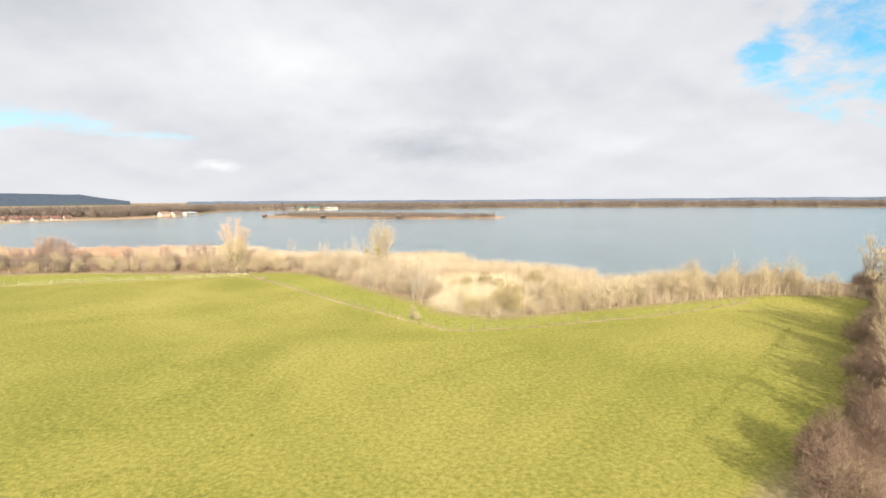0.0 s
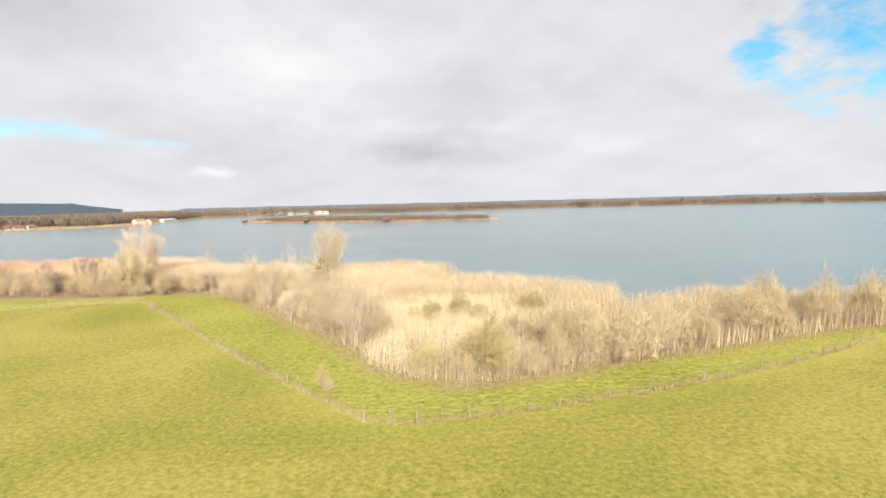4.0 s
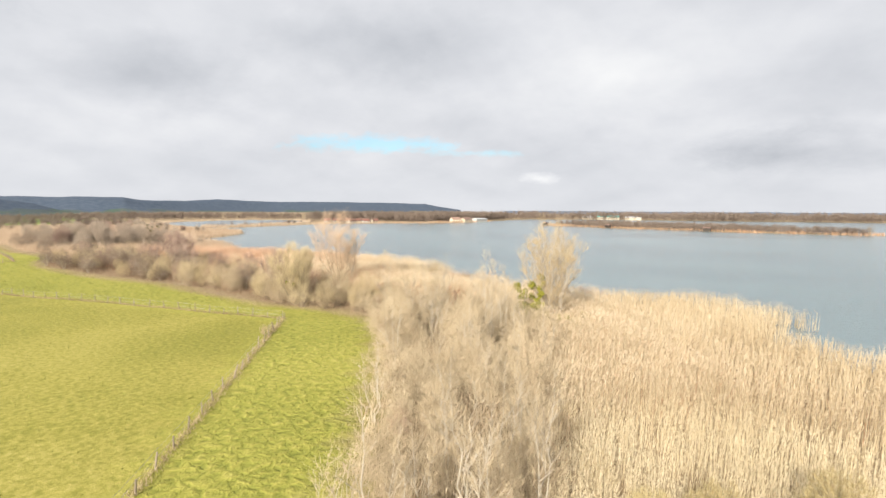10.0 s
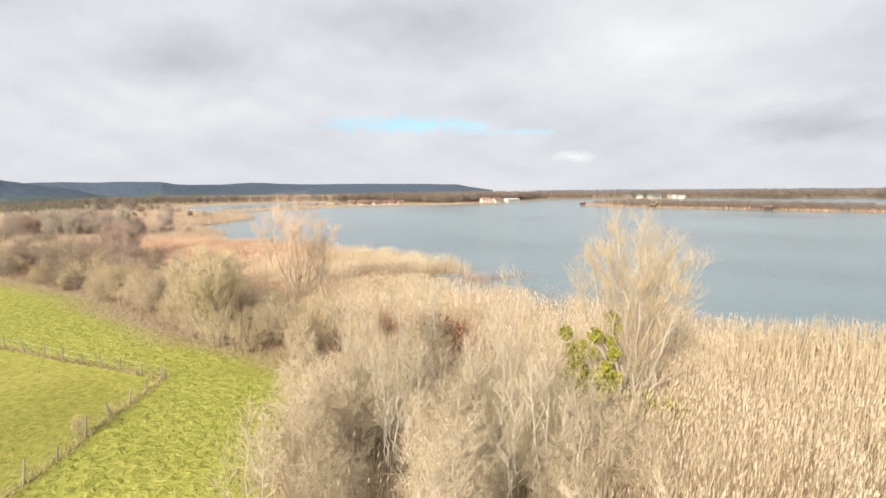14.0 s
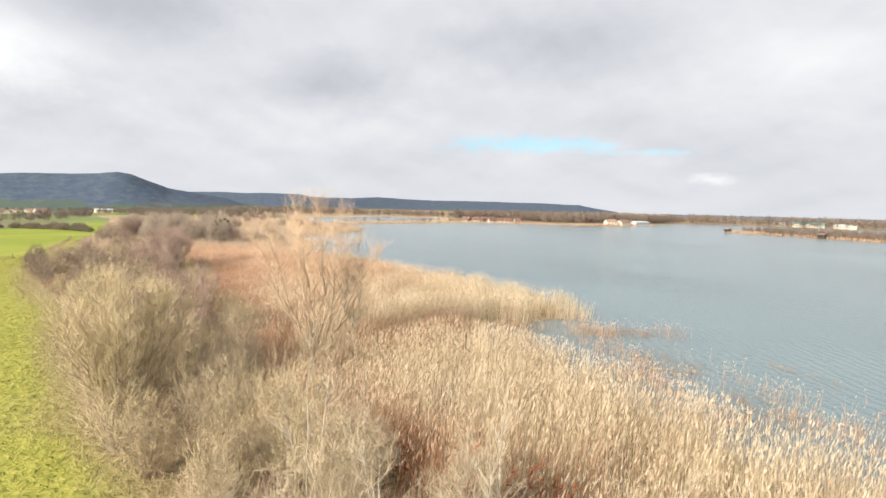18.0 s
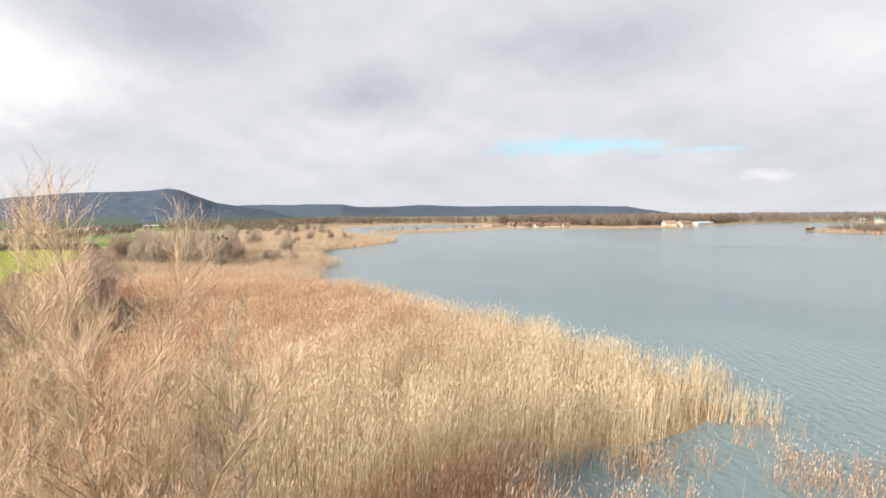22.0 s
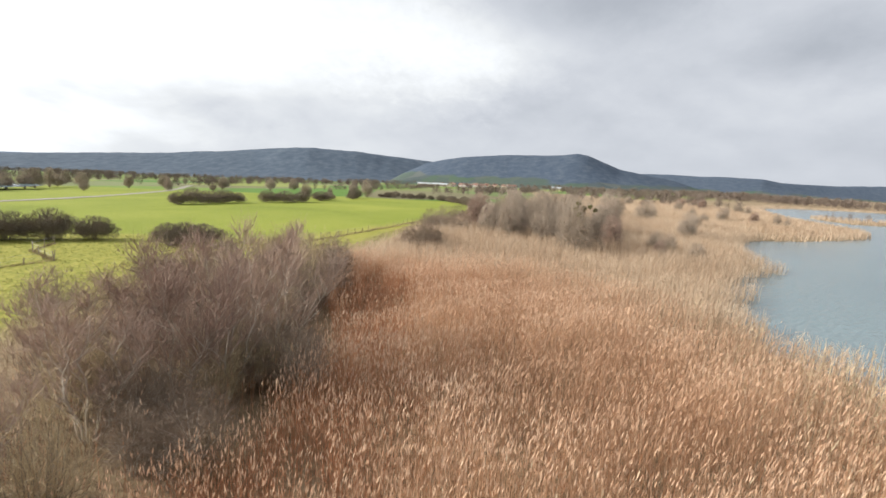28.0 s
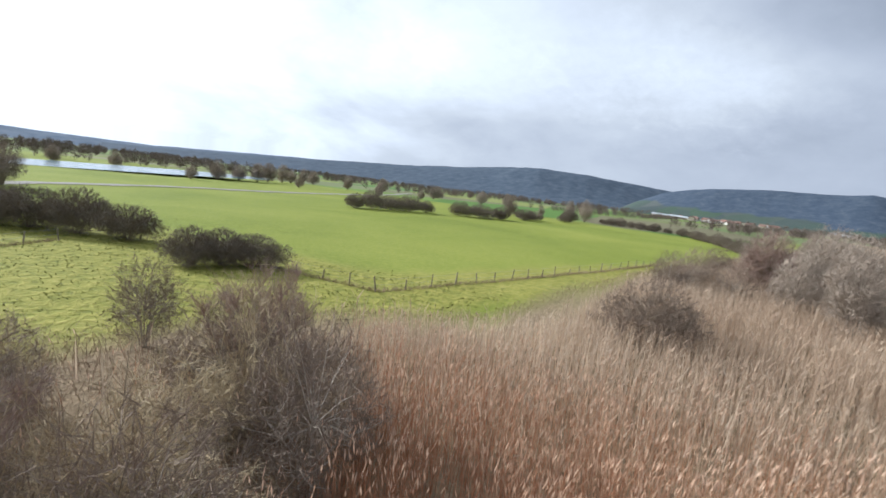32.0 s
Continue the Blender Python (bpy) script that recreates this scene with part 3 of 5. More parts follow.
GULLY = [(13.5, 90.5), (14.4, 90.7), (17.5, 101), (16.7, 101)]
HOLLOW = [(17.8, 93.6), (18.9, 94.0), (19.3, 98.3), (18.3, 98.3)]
BROWN = [(-55.5, 149), (-57, 160), (-53.6, 165), (-48, 171), (-45.7, 168), (-49.6, 160.7), (-50.5, 149)]
LODGED = [(-129, 149.5), (-131, 152), (-119, 156.5), (-112, 155.5), (-114, 152.3)]


def near_way(x, y):
    return away(WAY, x, y)


def gaps(x, y):
    """Small trodden or broken openings in the stand."""
    small = np.sin(x * 0.83 + 2 * np.sin(y * 0.31)) * np.sin(y * 0.77 + 2 * np.sin(x * 0.27)) > 0.72
    streak = np.sin(x * 1.9 + 3 * np.sin(y * 0.41)) * np.sin(y * 0.52 + 2 * np.sin(x * 0.63)) > 0.82
    return (1 - 0.85 * (small | streak)) * (1 - 0.85 * inside(LODGED, x + np.sin(y * 2), y + np.sin(x * 1.7)))


x, y = reed_spots((-215, 74, 75, 215), 40.0, lambda x, y: reed_ground(x, y) * gaps(x, y) * (1 - smooth(13, 27, near_way(x, y))))
pale = inside(PALE, x + rng.normal(0, 2, len(x)), y + rng.normal(0, 2, len(x)))
rusty = ~pale & (rng.random(len(x)) < 0.5 * smooth(17, 34, -wet(x, y) + 4 * np.sin(x * 0.13) + 3 * np.sin(y * 0.3 + x * 0.2)) * smooth(-64, -104, x) + 0.75 * brink(x, y) * smooth(-20, -34, x) + 0.05)
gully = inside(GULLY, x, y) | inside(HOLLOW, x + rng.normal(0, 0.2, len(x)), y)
rusty &= ~gully
pale &= ~gully
rusty |= ~pale & inside(BROWN, x + rng.normal(0, 0.8, len(x)), y + rng.normal(0, 0.8, len(x))) & (rng.random(len(x)) < 0.8)
gold = ~pale & ~rusty & ~gully
reeds("reed_bed", "bleached pale reeds behind the pasture corner", x[pale], y[pale], 0.020, 1.75, pale_reed_mat, pale_reed_mat, plump=0.03)
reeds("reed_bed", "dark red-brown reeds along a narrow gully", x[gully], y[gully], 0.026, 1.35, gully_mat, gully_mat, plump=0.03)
reeds("reed_bed", "rust-brown reeds with pale feathery plumes", x[rusty], y[rusty], 0.021, 2.55, rust_reed_mat, rust_plume_mat)
buff = gold & (rng.random(len(x)) < smooth(-62, -100, x))
gold &= ~buff
reeds("reed_bed", "dense straw-coloured common reeds with feathery plumes", x[gold], y[gold], 0.020, 2.75, reed_mat, plume_mat)
reeds("reed_bed", "dull buff reeds with feathery plumes", x[buff], y[buff], 0.021, 2.7, buff_reed_mat, rust_plume_mat)
x, y = reed_spots((-132, 148, -110, 158), 22.0, lambda x, y: inside(LODGED, x, y))
reeds("reed_bed", "flattened tangled reeds beside the shrubs", x, y, 0.03, 1.5, rust_reed_mat, wild=1.0)
x, y = reed_spots((-140, 128, -34, 156), 11.0, lambda x, y: np.max([inside(p, x, y) for p in (NORTHB, MIDB, WESTB)], axis=0))
tagged(reeds("undergrowth", "tangled brown undergrowth beneath the shrubs", x, y, 0.022, 1.25, under_mat, wild=0.35), category="undergrowth")
x, y = reed_spots((-40, 74, 86, 142), 11.0, lambda x, y: np.max([inside(p, x, y) for p in (GROVE, LOWER, SCRUB, EASTB)], axis=0))
tagged(reeds("undergrowth", "pale brown dead undergrowth beneath the shrubs", x, y, 0.022, 1.1, pale_buff_mat, wild=0.35), category="undergrowth")
x, y = reed_spots((-240, 74, 80, 230), 10.0, lambda x, y: reed_ground(x, y) * smooth(13, 27, near_way(x, y)))
pale = inside(PALE, x, y)
reeds("reed_bed", "bleached pale reeds beside the lake", x[pale], y[pale], 0.055, 2.0, pale_reed_mat)
far_west = ~pale & (x < -110 + rng.normal(0, 12, len(x)))
gold = ~pale & ~far_west
reeds("reed_bed", "pale straw reeds along the lake shore", x[gold], y[gold], 0.06, 2.6, reed_mat)
reeds("reed_bed", "pale buff reeds in the western marsh", x[far_west], y[far_west], 0.06, 2.5, pale_buff_mat)
x, y = reed_spots((-60, 155, 0, 186), 20.0, lambda x, y: inside(OPEN, x, y) * (0.03 + 0.9 * (np.sin(x * 0.5 + np.sin(y)) * np.sin(y * 0.62) + 0.5 * np.sin(x * 1.7) * np.sin(y * 1.9) > 0.25)) * smooth(16, 2, wet(x, y)))
reeds("reed_fringe", "sparse broken reeds standing in shallow water", x, y, 0.03, 1.5, buff_reed_mat, plume_mat, np.full(len(x), LEVEL - 0.3), wild=0.22)
x, y = reed_spots((-60, 155, 0, 186), 14.0, lambda x, y: inside(OPEN, x, y) * (np.sin(x * 0.36 + 2) * np.sin(y * 0.45 + 0.6 * np.sin(x * 0.5)) > 0.35))
reeds("reed_stubble", "low red-brown stubble of broken reeds at the water surface", x, y, 0.05, 0.7, under_mat, None, np.full(len(x), LEVEL - 0.3), wild=0.6)
x, y = reed_spots((-600, 200, -150, 620), 0.8, lambda x, y: np.where(x < -315, smooth(13, 5, -wet(x, y)), smooth(34, 10, -wet(x, y))) * (wet(x, y) < 0) * ((x < -205) | (y > 225)))
reeds("reed_bank", "straw reeds on the far spit and banks", x, y, 0.22, 2.0, pale_buff_mat)
x, y = reed_spots((-470, 160, -236, 300), 1.8, lambda x, y: (wet(x, y) < -1) * smooth(-2, -5, depth(FIELD, x, y)) * smooth(300, 285, y))
reeds("reed_bed", "straw reeds in the far western marsh", x, y, 0.14, 2.1, pale_buff_mat)
x, y = reed_spots((-340, 440, 100, 720), 0.3, lambda x, y: smooth(13, 5, -wet(x, y)) * (wet(x, y) < 0))
reeds("reed_bank", "buff reed fringe along the island and far shore", x, y, 0.5, 2.2, buff_reed_mat)


# ---- trees and shrubs ----
class Sticks:
    """Collects tapered limbs and thin twigs."""

    def __init__(self):
        self.v, self.f = [], []

    def limb(self, pts, radii, sides=4):
        start = len(self.v)
        for i, (p, r) in enumerate(zip(pts, radii)):
            d = (pts[min(i + 1, len(pts) - 1)] - pts[max(i - 1, 0)]).normalized()
            u = d.orthogonal().normalized()
            v = d.cross(u)
            for k in range(sides):
                t = 2 * math.pi * k / sides
                self.v.append(p + (u * math.cos(t) + v * math.sin(t)) * r)
        for i in range(len(pts) - 1):
            for k in range(sides):
                a, b = start + i * sides + k, start + i * sides + (k + 1) % sides
                self.f.append((a, b, b + sides, a + sides))

    def twig(self, p, q, width, rnd):
        d = q - p
        s = d.cross(Vector((rnd.uniform(-1, 1), rnd.uniform(-1, 1), rnd.uniform(-1, 1)))).normalized() * width * 0.5
        i = len(self.v)
        self.v += [p - s, p + s, q]
        self.f.append((i, i + 1, i + 2))

    def leaf(self, p, size, rnd):
        u = Vector((rnd.uniform(-1, 1), rnd.uniform(-1, 1), rnd.uniform(-1, 1))).normalized() * size
        v = u.orthogonal() * rnd.uniform(0.4, 0.7)
        i = len(self.v)
        self.v += [p - u, p + v, p + u, p - v]
        self.f.append((i, i + 1, i + 2, i + 3))

    def mesh(self, name, mat):
        return mesh_of(name, [tuple(p) for p in self.v], self.f, mat)


def wander(p, d, length, steps, rnd, wild=0.16, rise=0.0):
    pts = [p.copy()]
    d = d.normalized()
    for _ in range(steps):
        d = (d + Vector((rnd.gauss(0, wild), rnd.gauss(0, wild), rnd.gauss(0, wild) * 0.6 + rise))).normalized()
        p = p + d * (length / steps)
        pts.append(p)
    return pts


def vase_tree(name, label, category, seed, tall, wide, stems, girth, limbs, twigs, twig_w, twig_len, bark, fine, clear=0.25):
    """A leafless tree of steep stems that part from one foot, with rising limbs and fine upright twigs. wide: radius."""
    rnd = random.Random(seed)
    wood, crown = Sticks(), Sticks()
    for s in range(stems):
        a = 2 * math.pi * (s * 0.618 + rnd.uniform(-0.08, 0.08))
        rr = math.sqrt((s + 0.5) / stems) if stems > 1 else 0.2
        end = Vector((math.cos(a) * wide * rr, math.sin(a) * wide * rr, tall * (1 - 0.30 * rr * rr) * rnd.uniform(0.86, 0.97)))
        root = Vector((math.cos(a), math.sin(a), 0)) * girth * (2.5 * rr if stems > 1 else 0) - Vector((0, 0, 0.25))
        bend = Vector((end.x * 0.42 + rnd.gauss(0, 0.05) * wide, end.y * 0.42 + rnd.gauss(0, 0.05) * wide, end.z * 0.42))
        n_pts = 8
        pts = []
        for q in range(n_pts + 1):
            k = q / n_pts
            w_ = 0.018 * tall * math.sin(math.pi * k)
            pts.append(root * (1 - k) ** 2 + bend * 2 * k * (1 - k) + end * k * k + Vector((rnd.gauss(0, w_), rnd.gauss(0, w_), 0)))
        r0 = girth * rnd.uniform(0.65, 1.0)
        wood.limb(pts, [r0 * (1 - 0.9 * q / n_pts) for q in range(n_pts + 1)], 5 if stems < 4 else 4)
        for _ in range(limbs):
            k = clear + (1 - clear) * rnd.random() ** 0.68
            q = min(int(k * n_pts), n_pts - 1)
            p = pts[q].lerp(pts[q + 1], k * n_pts - q)
            c = rnd.uniform(0, 2 * math.pi)
            up_dir = (pts[q + 1] - pts[q]).normalized()
            d = up_dir * 0.55 + Vector((math.cos(c), math.sin(c), 0.25)) * rnd.uniform(0.35, 0.75)
            ln = tall * 0.22 * (1.15 - 0.75 * k) * rnd.uniform(0.6, 1.2)
            sub = wander(p, d, ln, 3, rnd, 0.16, 0.12)
            wood.limb(sub, [r0 * (1 - 0.88 * k) * 0.5 * (1 - 0.7 * j / 3) + 0.004 for j in range(4)], 3)
            for _ in range(twigs):
                j = rnd.uniform(0.4, 3)
                m = min(int(j), 2)
                st = sub[m].lerp(sub[m + 1], j - m)
                out = (d.normalized() * 0.6 + Vector((rnd.gauss(0, 0.45), rnd.gauss(0, 0.45), rnd.uniform(0.1, 0.9)))).normalized()
                tip = st + out * twig_len * rnd.uniform(0.5, 1.1)
                crown.twig(st, tip, twig_w * 1.2, rnd)
                for _ in range(5):
                    g = st.lerp(tip, rnd.uniform(0.1, 1.0))
                    e = (out * 0.8 + Vector((rnd.gauss(0, 0.45), rnd.gauss(0, 0.45), rnd.gauss(0.3, 0.4)))).normalized()
                    crown.twig(g, g + e * twig_len * rnd.uniform(0.35, 0.8), twig_w * rnd.uniform(0.5, 1.0), rnd)
    thing = tagged(new(name), label, category)
    part("trunk", wood.mesh("trunk", bark), thing)
    part("crown", crown.mesh("crown", fine), thing)
    return thing


def dome_plant(name, label, category, seed, wide, tall, stems, twigs, twig_w, twig_len, girth, bark, fine, even=0.62, low=0.3, flare=0.5):
    """A rounded leafless bush: stems fan from one root to a dome, twigs thicken towards its surface."""
    rnd = random.Random(seed)
    wood, crown = Sticks(), Sticks()
    for s in range(stems):
        a, u = rnd.uniform(0, 2 * math.pi), rnd.random() ** 0.8
        el = math.asin(0.08 + 0.9 * u)
        reach = rnd.uniform(even, 1.0) * (1 + 0.3 * (1 - even) * math.sin(3 * a + seed))
        end = Vector((math.cos(a) * math.cos(el) * wide, math.sin(a) * math.cos(el) * wide, math.sin(el) * tall)) * reach * 0.88
        root = Vector((math.cos(a), math.sin(a), 0)) * wide * 0.12 - Vector((0, 0, 0.2))
        arch = root.lerp(end, 0.5) + Vector((rnd.gauss(0, 0.06) * wide, rnd.gauss(0, 0.06) * wide, 0.10 * tall * math.cos(el)))
        pts = [root, arch, end]
        wood.limb(pts, [girth * rnd.uniform(0.6, 1), girth * 0.5, girth * 0.12], 3)
        for _ in range(max(2, twigs // 8)):
            k = rnd.uniform(low, 1.0)
            p = root.lerp(arch, k * 2) if k < 0.5 else arch.lerp(end, k * 2 - 1)
            c = rnd.uniform(0, 2 * math.pi)
            d = (end.normalized() * flare + Vector((math.cos(c), math.sin(c), rnd.uniform(-0.3, 1.3)))).normalized()
            q = p + d * twig_len * 1.3 * rnd.uniform(0.5, 1.2)
            crown.twig(p, q, twig_w * 1.1, rnd)
            for _ in range(6):
                g = p.lerp(q, rnd.uniform(0.1, 1.0))
                e = (d * 0.6 + Vector((rnd.gauss(0, 0.7), rnd.gauss(0, 0.7), rnd.gauss(0.25, 0.7)))).normalized()
                crown.twig(g, g + e * twig_len * rnd.uniform(0.35, 0.9), twig_w * rnd.uniform(0.5, 1.0), rnd)
    k = tall / sorted(p.z for p in crown.v)[int(0.985 * len(crown.v))]
    for p in wood.v + crown.v:
        p.z *= k
    thing = tagged(new(name), label, category)
    part("trunk", wood.mesh("trunk", bark), thing)
    part("crown", crown.mesh("crown", fine), thing)
    return thing


def puff_bush(name, label, category, seed, wide, tall, tufts, twig_w, twig_len, girth, bark, fine, lift_m=0.0):
    """A bushy crown of several lobes down to the ground: branches to each lobe, tufts of fine twigs all through it."""
    rnd = random.Random(seed)
    wood, crown = Sticks(), Sticks()
    lobes = [(Vector((0, 0, tall * 0.50)), 0.98)]
    for i in range(6):
        a = 2 * math.pi * (i + rnd.uniform(-0.3, 0.3)) / 6
        r = rnd.uniform(0.34, 0.52)
        lobes.append((Vector((math.cos(a) * wide * r, math.sin(a) * wide * r, tall * rnd.uniform(0.28, 0.50))), rnd.uniform(0.5, 0.66)))
    for c, r in lobes:
        mid = Vector((c.x * 0.3, c.y * 0.3, c.z * 0.5))
        wood.limb([Vector((c.x * 0.06, c.y * 0.06, -0.2)), mid, c], [girth, girth * 0.7, girth * 0.35], 4)
    for t in range(tufts):
        c, r = lobes[0] if rnd.random() < 0.42 else lobes[rnd.randrange(1, 7)]
        d = Vector((rnd.gauss(0, 1), rnd.gauss(0, 1), rnd.gauss(0.1, 1))).normalized()
        p = c + Vector((d.x * wide * 0.62, d.y * wide * 0.62, d.z * tall * 0.5)) * r * rnd.random() ** 0.3
        p.z = max(p.z, 0.12 * tall * rnd.random() + lift_m)
        if t % 9 == 0:
            wood.limb([c.lerp(Vector((0, 0, c.z * 0.4)), 0.4), c.lerp(p, 0.5) + Vector((0, 0, -0.03 * tall)), p], [girth * 0.4, girth * 0.25, girth * 0.08], 3)
        for _ in range(8):
            e = (d * 0.8 + Vector((rnd.gauss(0, 0.7), rnd.gauss(0, 0.7), rnd.gauss(0.25, 0.6)))).normalized()
            g = p - e * twig_len * rnd.uniform(0.2, 0.6)
            crown.twig(g, g + e * twig_len * rnd.uniform(0.7, 1.4), twig_w * rnd.uniform(0.6, 1.1), rnd)
    thing = tagged(new(name), label, category)
    part("trunk", wood.mesh("trunk", bark), thing)
    part("crown", crown.mesh("crown", fine), thing)
    return thing


PLACED = set()


def stand(kinds, spots, group):
    """Copies of plants at (x, y, size) spots; the first use of a plant moves the plant itself."""
    for x, y, s in spots:
        k = rng.integers(len(kinds))
        ob = kinds[k]
        m = Matrix.Translation((x, y, float(height(np.array([x]), np.array([y]))[0]))) @ Matrix.Rotation(rng.uniform(0, 6.28), 4, "Z")
        m = m @ Matrix.Diagonal((s * rng.uniform(0.85, 1.2), s * rng.uniform(0.85, 1.2), s * rng.uniform(0.85, 1.1), 1))
        if ob.name not in PLACED:
            PLACED.add(ob.name)
            tagged(ob, group=group)
            ob.matrix_basis = m
        else:
            c = ob.copy()
            scene.collection.objects.link(c)
            c.matrix_basis = m
            tagged(c, group=group)
            for ch in ob.children:
                d = ch.copy()
                scene.collection.objects.link(d)
                d.parent = c


def along(line, gap_m, side, size, jitter=1.0):
    """Spots strung along a line."""
    out = []
    for (ax, ay), (bx, by) in zip(line, line[1:]):
        ln = math.hypot(bx - ax, by - ay)
        for i in range(max(1, int(ln / gap_m))):
            t = (i + rng.uniform(0, 1)) * gap_m / ln
            off = rng.uniform(-side, side)
            out.append((ax + (bx - ax) * t + rng.normal(0, jitter) * 0.3 - (by - ay) / ln * off, ay + (by - ay) * t + (bx - ax) / ln * off, size * rng.uniform(0.7, 1.3)))
    return out


def within(poly, count, size, lo=0.65, hi=1.35):
    xs, ys = [p[0] for p in poly], [p[1] for p in poly]
    out = []
    while len(out) < count:
        x, y = rng.uniform(min(xs), max(xs)), rng.uniform(min(ys), max(ys))
        if inside(poly, np.array([x]), np.array([y]))[0]:
            out.append((x, y, size * rng.uniform(lo, hi)))
    return out



shrubs = [dome_plant("willow_shrub", "leafless beige willow shrub at the marsh edge", "shrub", 20 + i, 2.2, 4.6, 34, 76, 0.014, 0.75, 0.032, tan_bark_mat, beige_twig_mat, low=0.2) for i in range(1)]
shrubs += [puff_bush("willow_shrub", "rounded leafless beige willow shrub at the marsh edge", "shrub", 25 + i, 2.5, 4.6, 520, 0.013, 0.7, 0.03, tan_bark_mat, beige_twig_mat) for i in range(4)]
tans = [dome_plant("willow_shrub", "leafless grey-brown willow shrub in the reeds", "shrub", 30 + i, 2.0, 4.4, 34, 64, 0.016, 0.75, 0.030, bark_mat, twig_mat, low=0.15, flare=1.0) for i in range(2)]
tans += [puff_bush("willow_shrub", "rounded grey-brown leafless willow shrub in the reeds", "shrub", 34 + i, 2.2, 4.2, 320, 0.016, 0.65, 0.03, bark_mat, twig_mat) for i in range(2)]
olives = [puff_bush("willow_shrub", "rounded olive-yellow leafless willow shrub in the reeds", "shrub", 37 + i, 3.2, 4.6, 1200, 0.020, 0.6, 0.05, bark_mat, olive_twig_mat) for i in range(2)]
reds = [puff_bush("dogwood_shrub", "leafless reddish-brown shrub among the reeds", "shrub", 40 + i, 2.0, 3.8, 260, 0.017, 0.6, 0.03, bark_mat, red_twig_mat) for i in range(3)]
rusts = [dome_plant("beech_shrub", "low shrub keeping its rust-red dead leaves", "shrub", 50 + i, 1.5, 2.4, 24, 40, 0.06, 0.35, 0.03, bark_mat, rust_mat) for i in range(2)]
browns = [puff_bush("blackthorn_shrub", "dense leafless brown blackthorn shrub", "shrub", 54 + i, 2.5, 4.1, 620, 0.014, 0.6, 0.04, birch_mat, brown_twig_mat) for i in range(4)]
hedges = [puff_bush("hedge_shrub", "leafless rusty brown hedge shrub", "shrub", 70 + i, 2.5, 4.2, 620, 0.016, 0.62, 0.04, bark_mat, hedge_twig_mat) for i in range(3)]
darks = [puff_bush("thorn_bush", "dark rounded thorn bush on the pasture", "bush", 60 + i, 3.2, 3.0, 1500, 0.028, 0.36, 0.05, bark_mat, dark_twig_mat) for i in range(2)]
thorns = [puff_bush("thorn_bush", "dark dense rounded thorn bush on the pasture", "bush", 64 + i, 3.2, 3.0, 2600, 0.018, 0.34, 0.05, bark_mat, dark_twig_mat) for i in range(2)]
birches = [vase_tree("young_birch", "slender pale-stemmed young tree without leaves", "tree", 80 + i, 8.6, 1.2, 3, 0.06, 18, 4, 0.013, 0.85, silver_bark_mat, beige_twig_mat, 0.3) for i in range(4)]
red_birches = [vase_tree("young_birch", "pale-stemmed tree with a purplish crown of twigs", "tree", 90 + i, 7.4, 2.6, 6, 0.06, 24, 9, 0.016, 0.85, birch_mat, mauve_twig_mat, 0.22) for i in range(2)]
trees = [vase_tree("bare_tree", "leafless grey-brown hedge tree", "tree", 100 + i, 9.5, 3.0, 5, 0.13, 18, 5, 0.030, 1.1, bark_mat, twig_mat, 0.2) for i in range(3)]
far_trees = [puff_bush("bare_tree", "leafless brown tree in the western marsh", "tree", 120 + i, 4.2, 8.4, 1100, 0.030, 1.0, 0.10, bark_mat, (tan_twig_mat, mauve_twig_mat, tan_twig_mat, tan_twig_mat)[i], 0.3) for i in range(4)]
grey_trees = [puff_bush("bare_tree", "leafless grey tree beside the far road", "tree", 130 + i, 4.6, 8.2, 1200, 0.030, 1.1, 0.15, bark_mat, tan_twig_mat, 0.3) for i in range(3)]


def clumps(tree, rnd, count, centre, spread, size, leaves, label, green=leaf_mat):
    """Round mistletoe clumps of small leaves, held in a tree."""
    for _ in range(count):
        ball = Sticks()
        c = Vector([m + rnd.uniform(-1, 1) * s for m, s in zip(centre, spread)])
        r = size * rnd.uniform(0.6, 1.2)
        for _ in range(leaves):
            q = Vector((rnd.gauss(0, 1), rnd.gauss(0, 1), rnd.gauss(0, 1))).normalized() * r * rnd.uniform(0.35, 1.0)
            ball.leaf(c + q, 0.12, rnd)
        tagged(part("mistletoe", ball.mesh("mistletoe", green), tree, label), kind="stuff")


# single trees
rnd = random.Random(3)
big = vase_tree("willow_tree", "tall leafless willow hung with green mistletoe clumps", "tree", 5, 12.8, 3.7, 17, 0.11, 28, 8, 0.0125, 1.1, birch_mat, straw_twig_mat, 0.16)
big.matrix_basis = pose(-11.2, 136.8, 0)
clumps(big, rnd, 26, (-2.2, -1.2, 3.6), (1.7, 1.5, 2.8), 0.42, 150, "yellow-green mistletoe clump")
clumps(big, rnd, 16, (-1.8, -1.9, 2.2), (2.0, 1.2, 1.2), 0.45, 150, "yellow-green mistletoe clump")
clumps(big, rnd, 10, (1.2, -1.6, 1.6), (2.6, 0.9, 1.0), 0.4, 120, "yellow-green mistletoe clump")
multi = vase_tree("alder_tree", "tall many-stemmed leafless tree in the reeds", "tree", 8, 13.4, 4.8, 11, 0.115, 30, 12, 0.0095, 1.1, tan_bark_mat, pink_twig_mat, 0.28)
multi.matrix_basis = pose(-52.8, 146.0, 0)
slim = vase_tree("alder_tree", "slim leafless tree standing in the reeds", "tree", 12, 11.4, 0.9, 2, 0.09, 44, 9, 0.015, 0.7, birch_mat, beige_twig_mat, 0.3)
slim.matrix_basis = pose(-52.4, 149.2, 0)
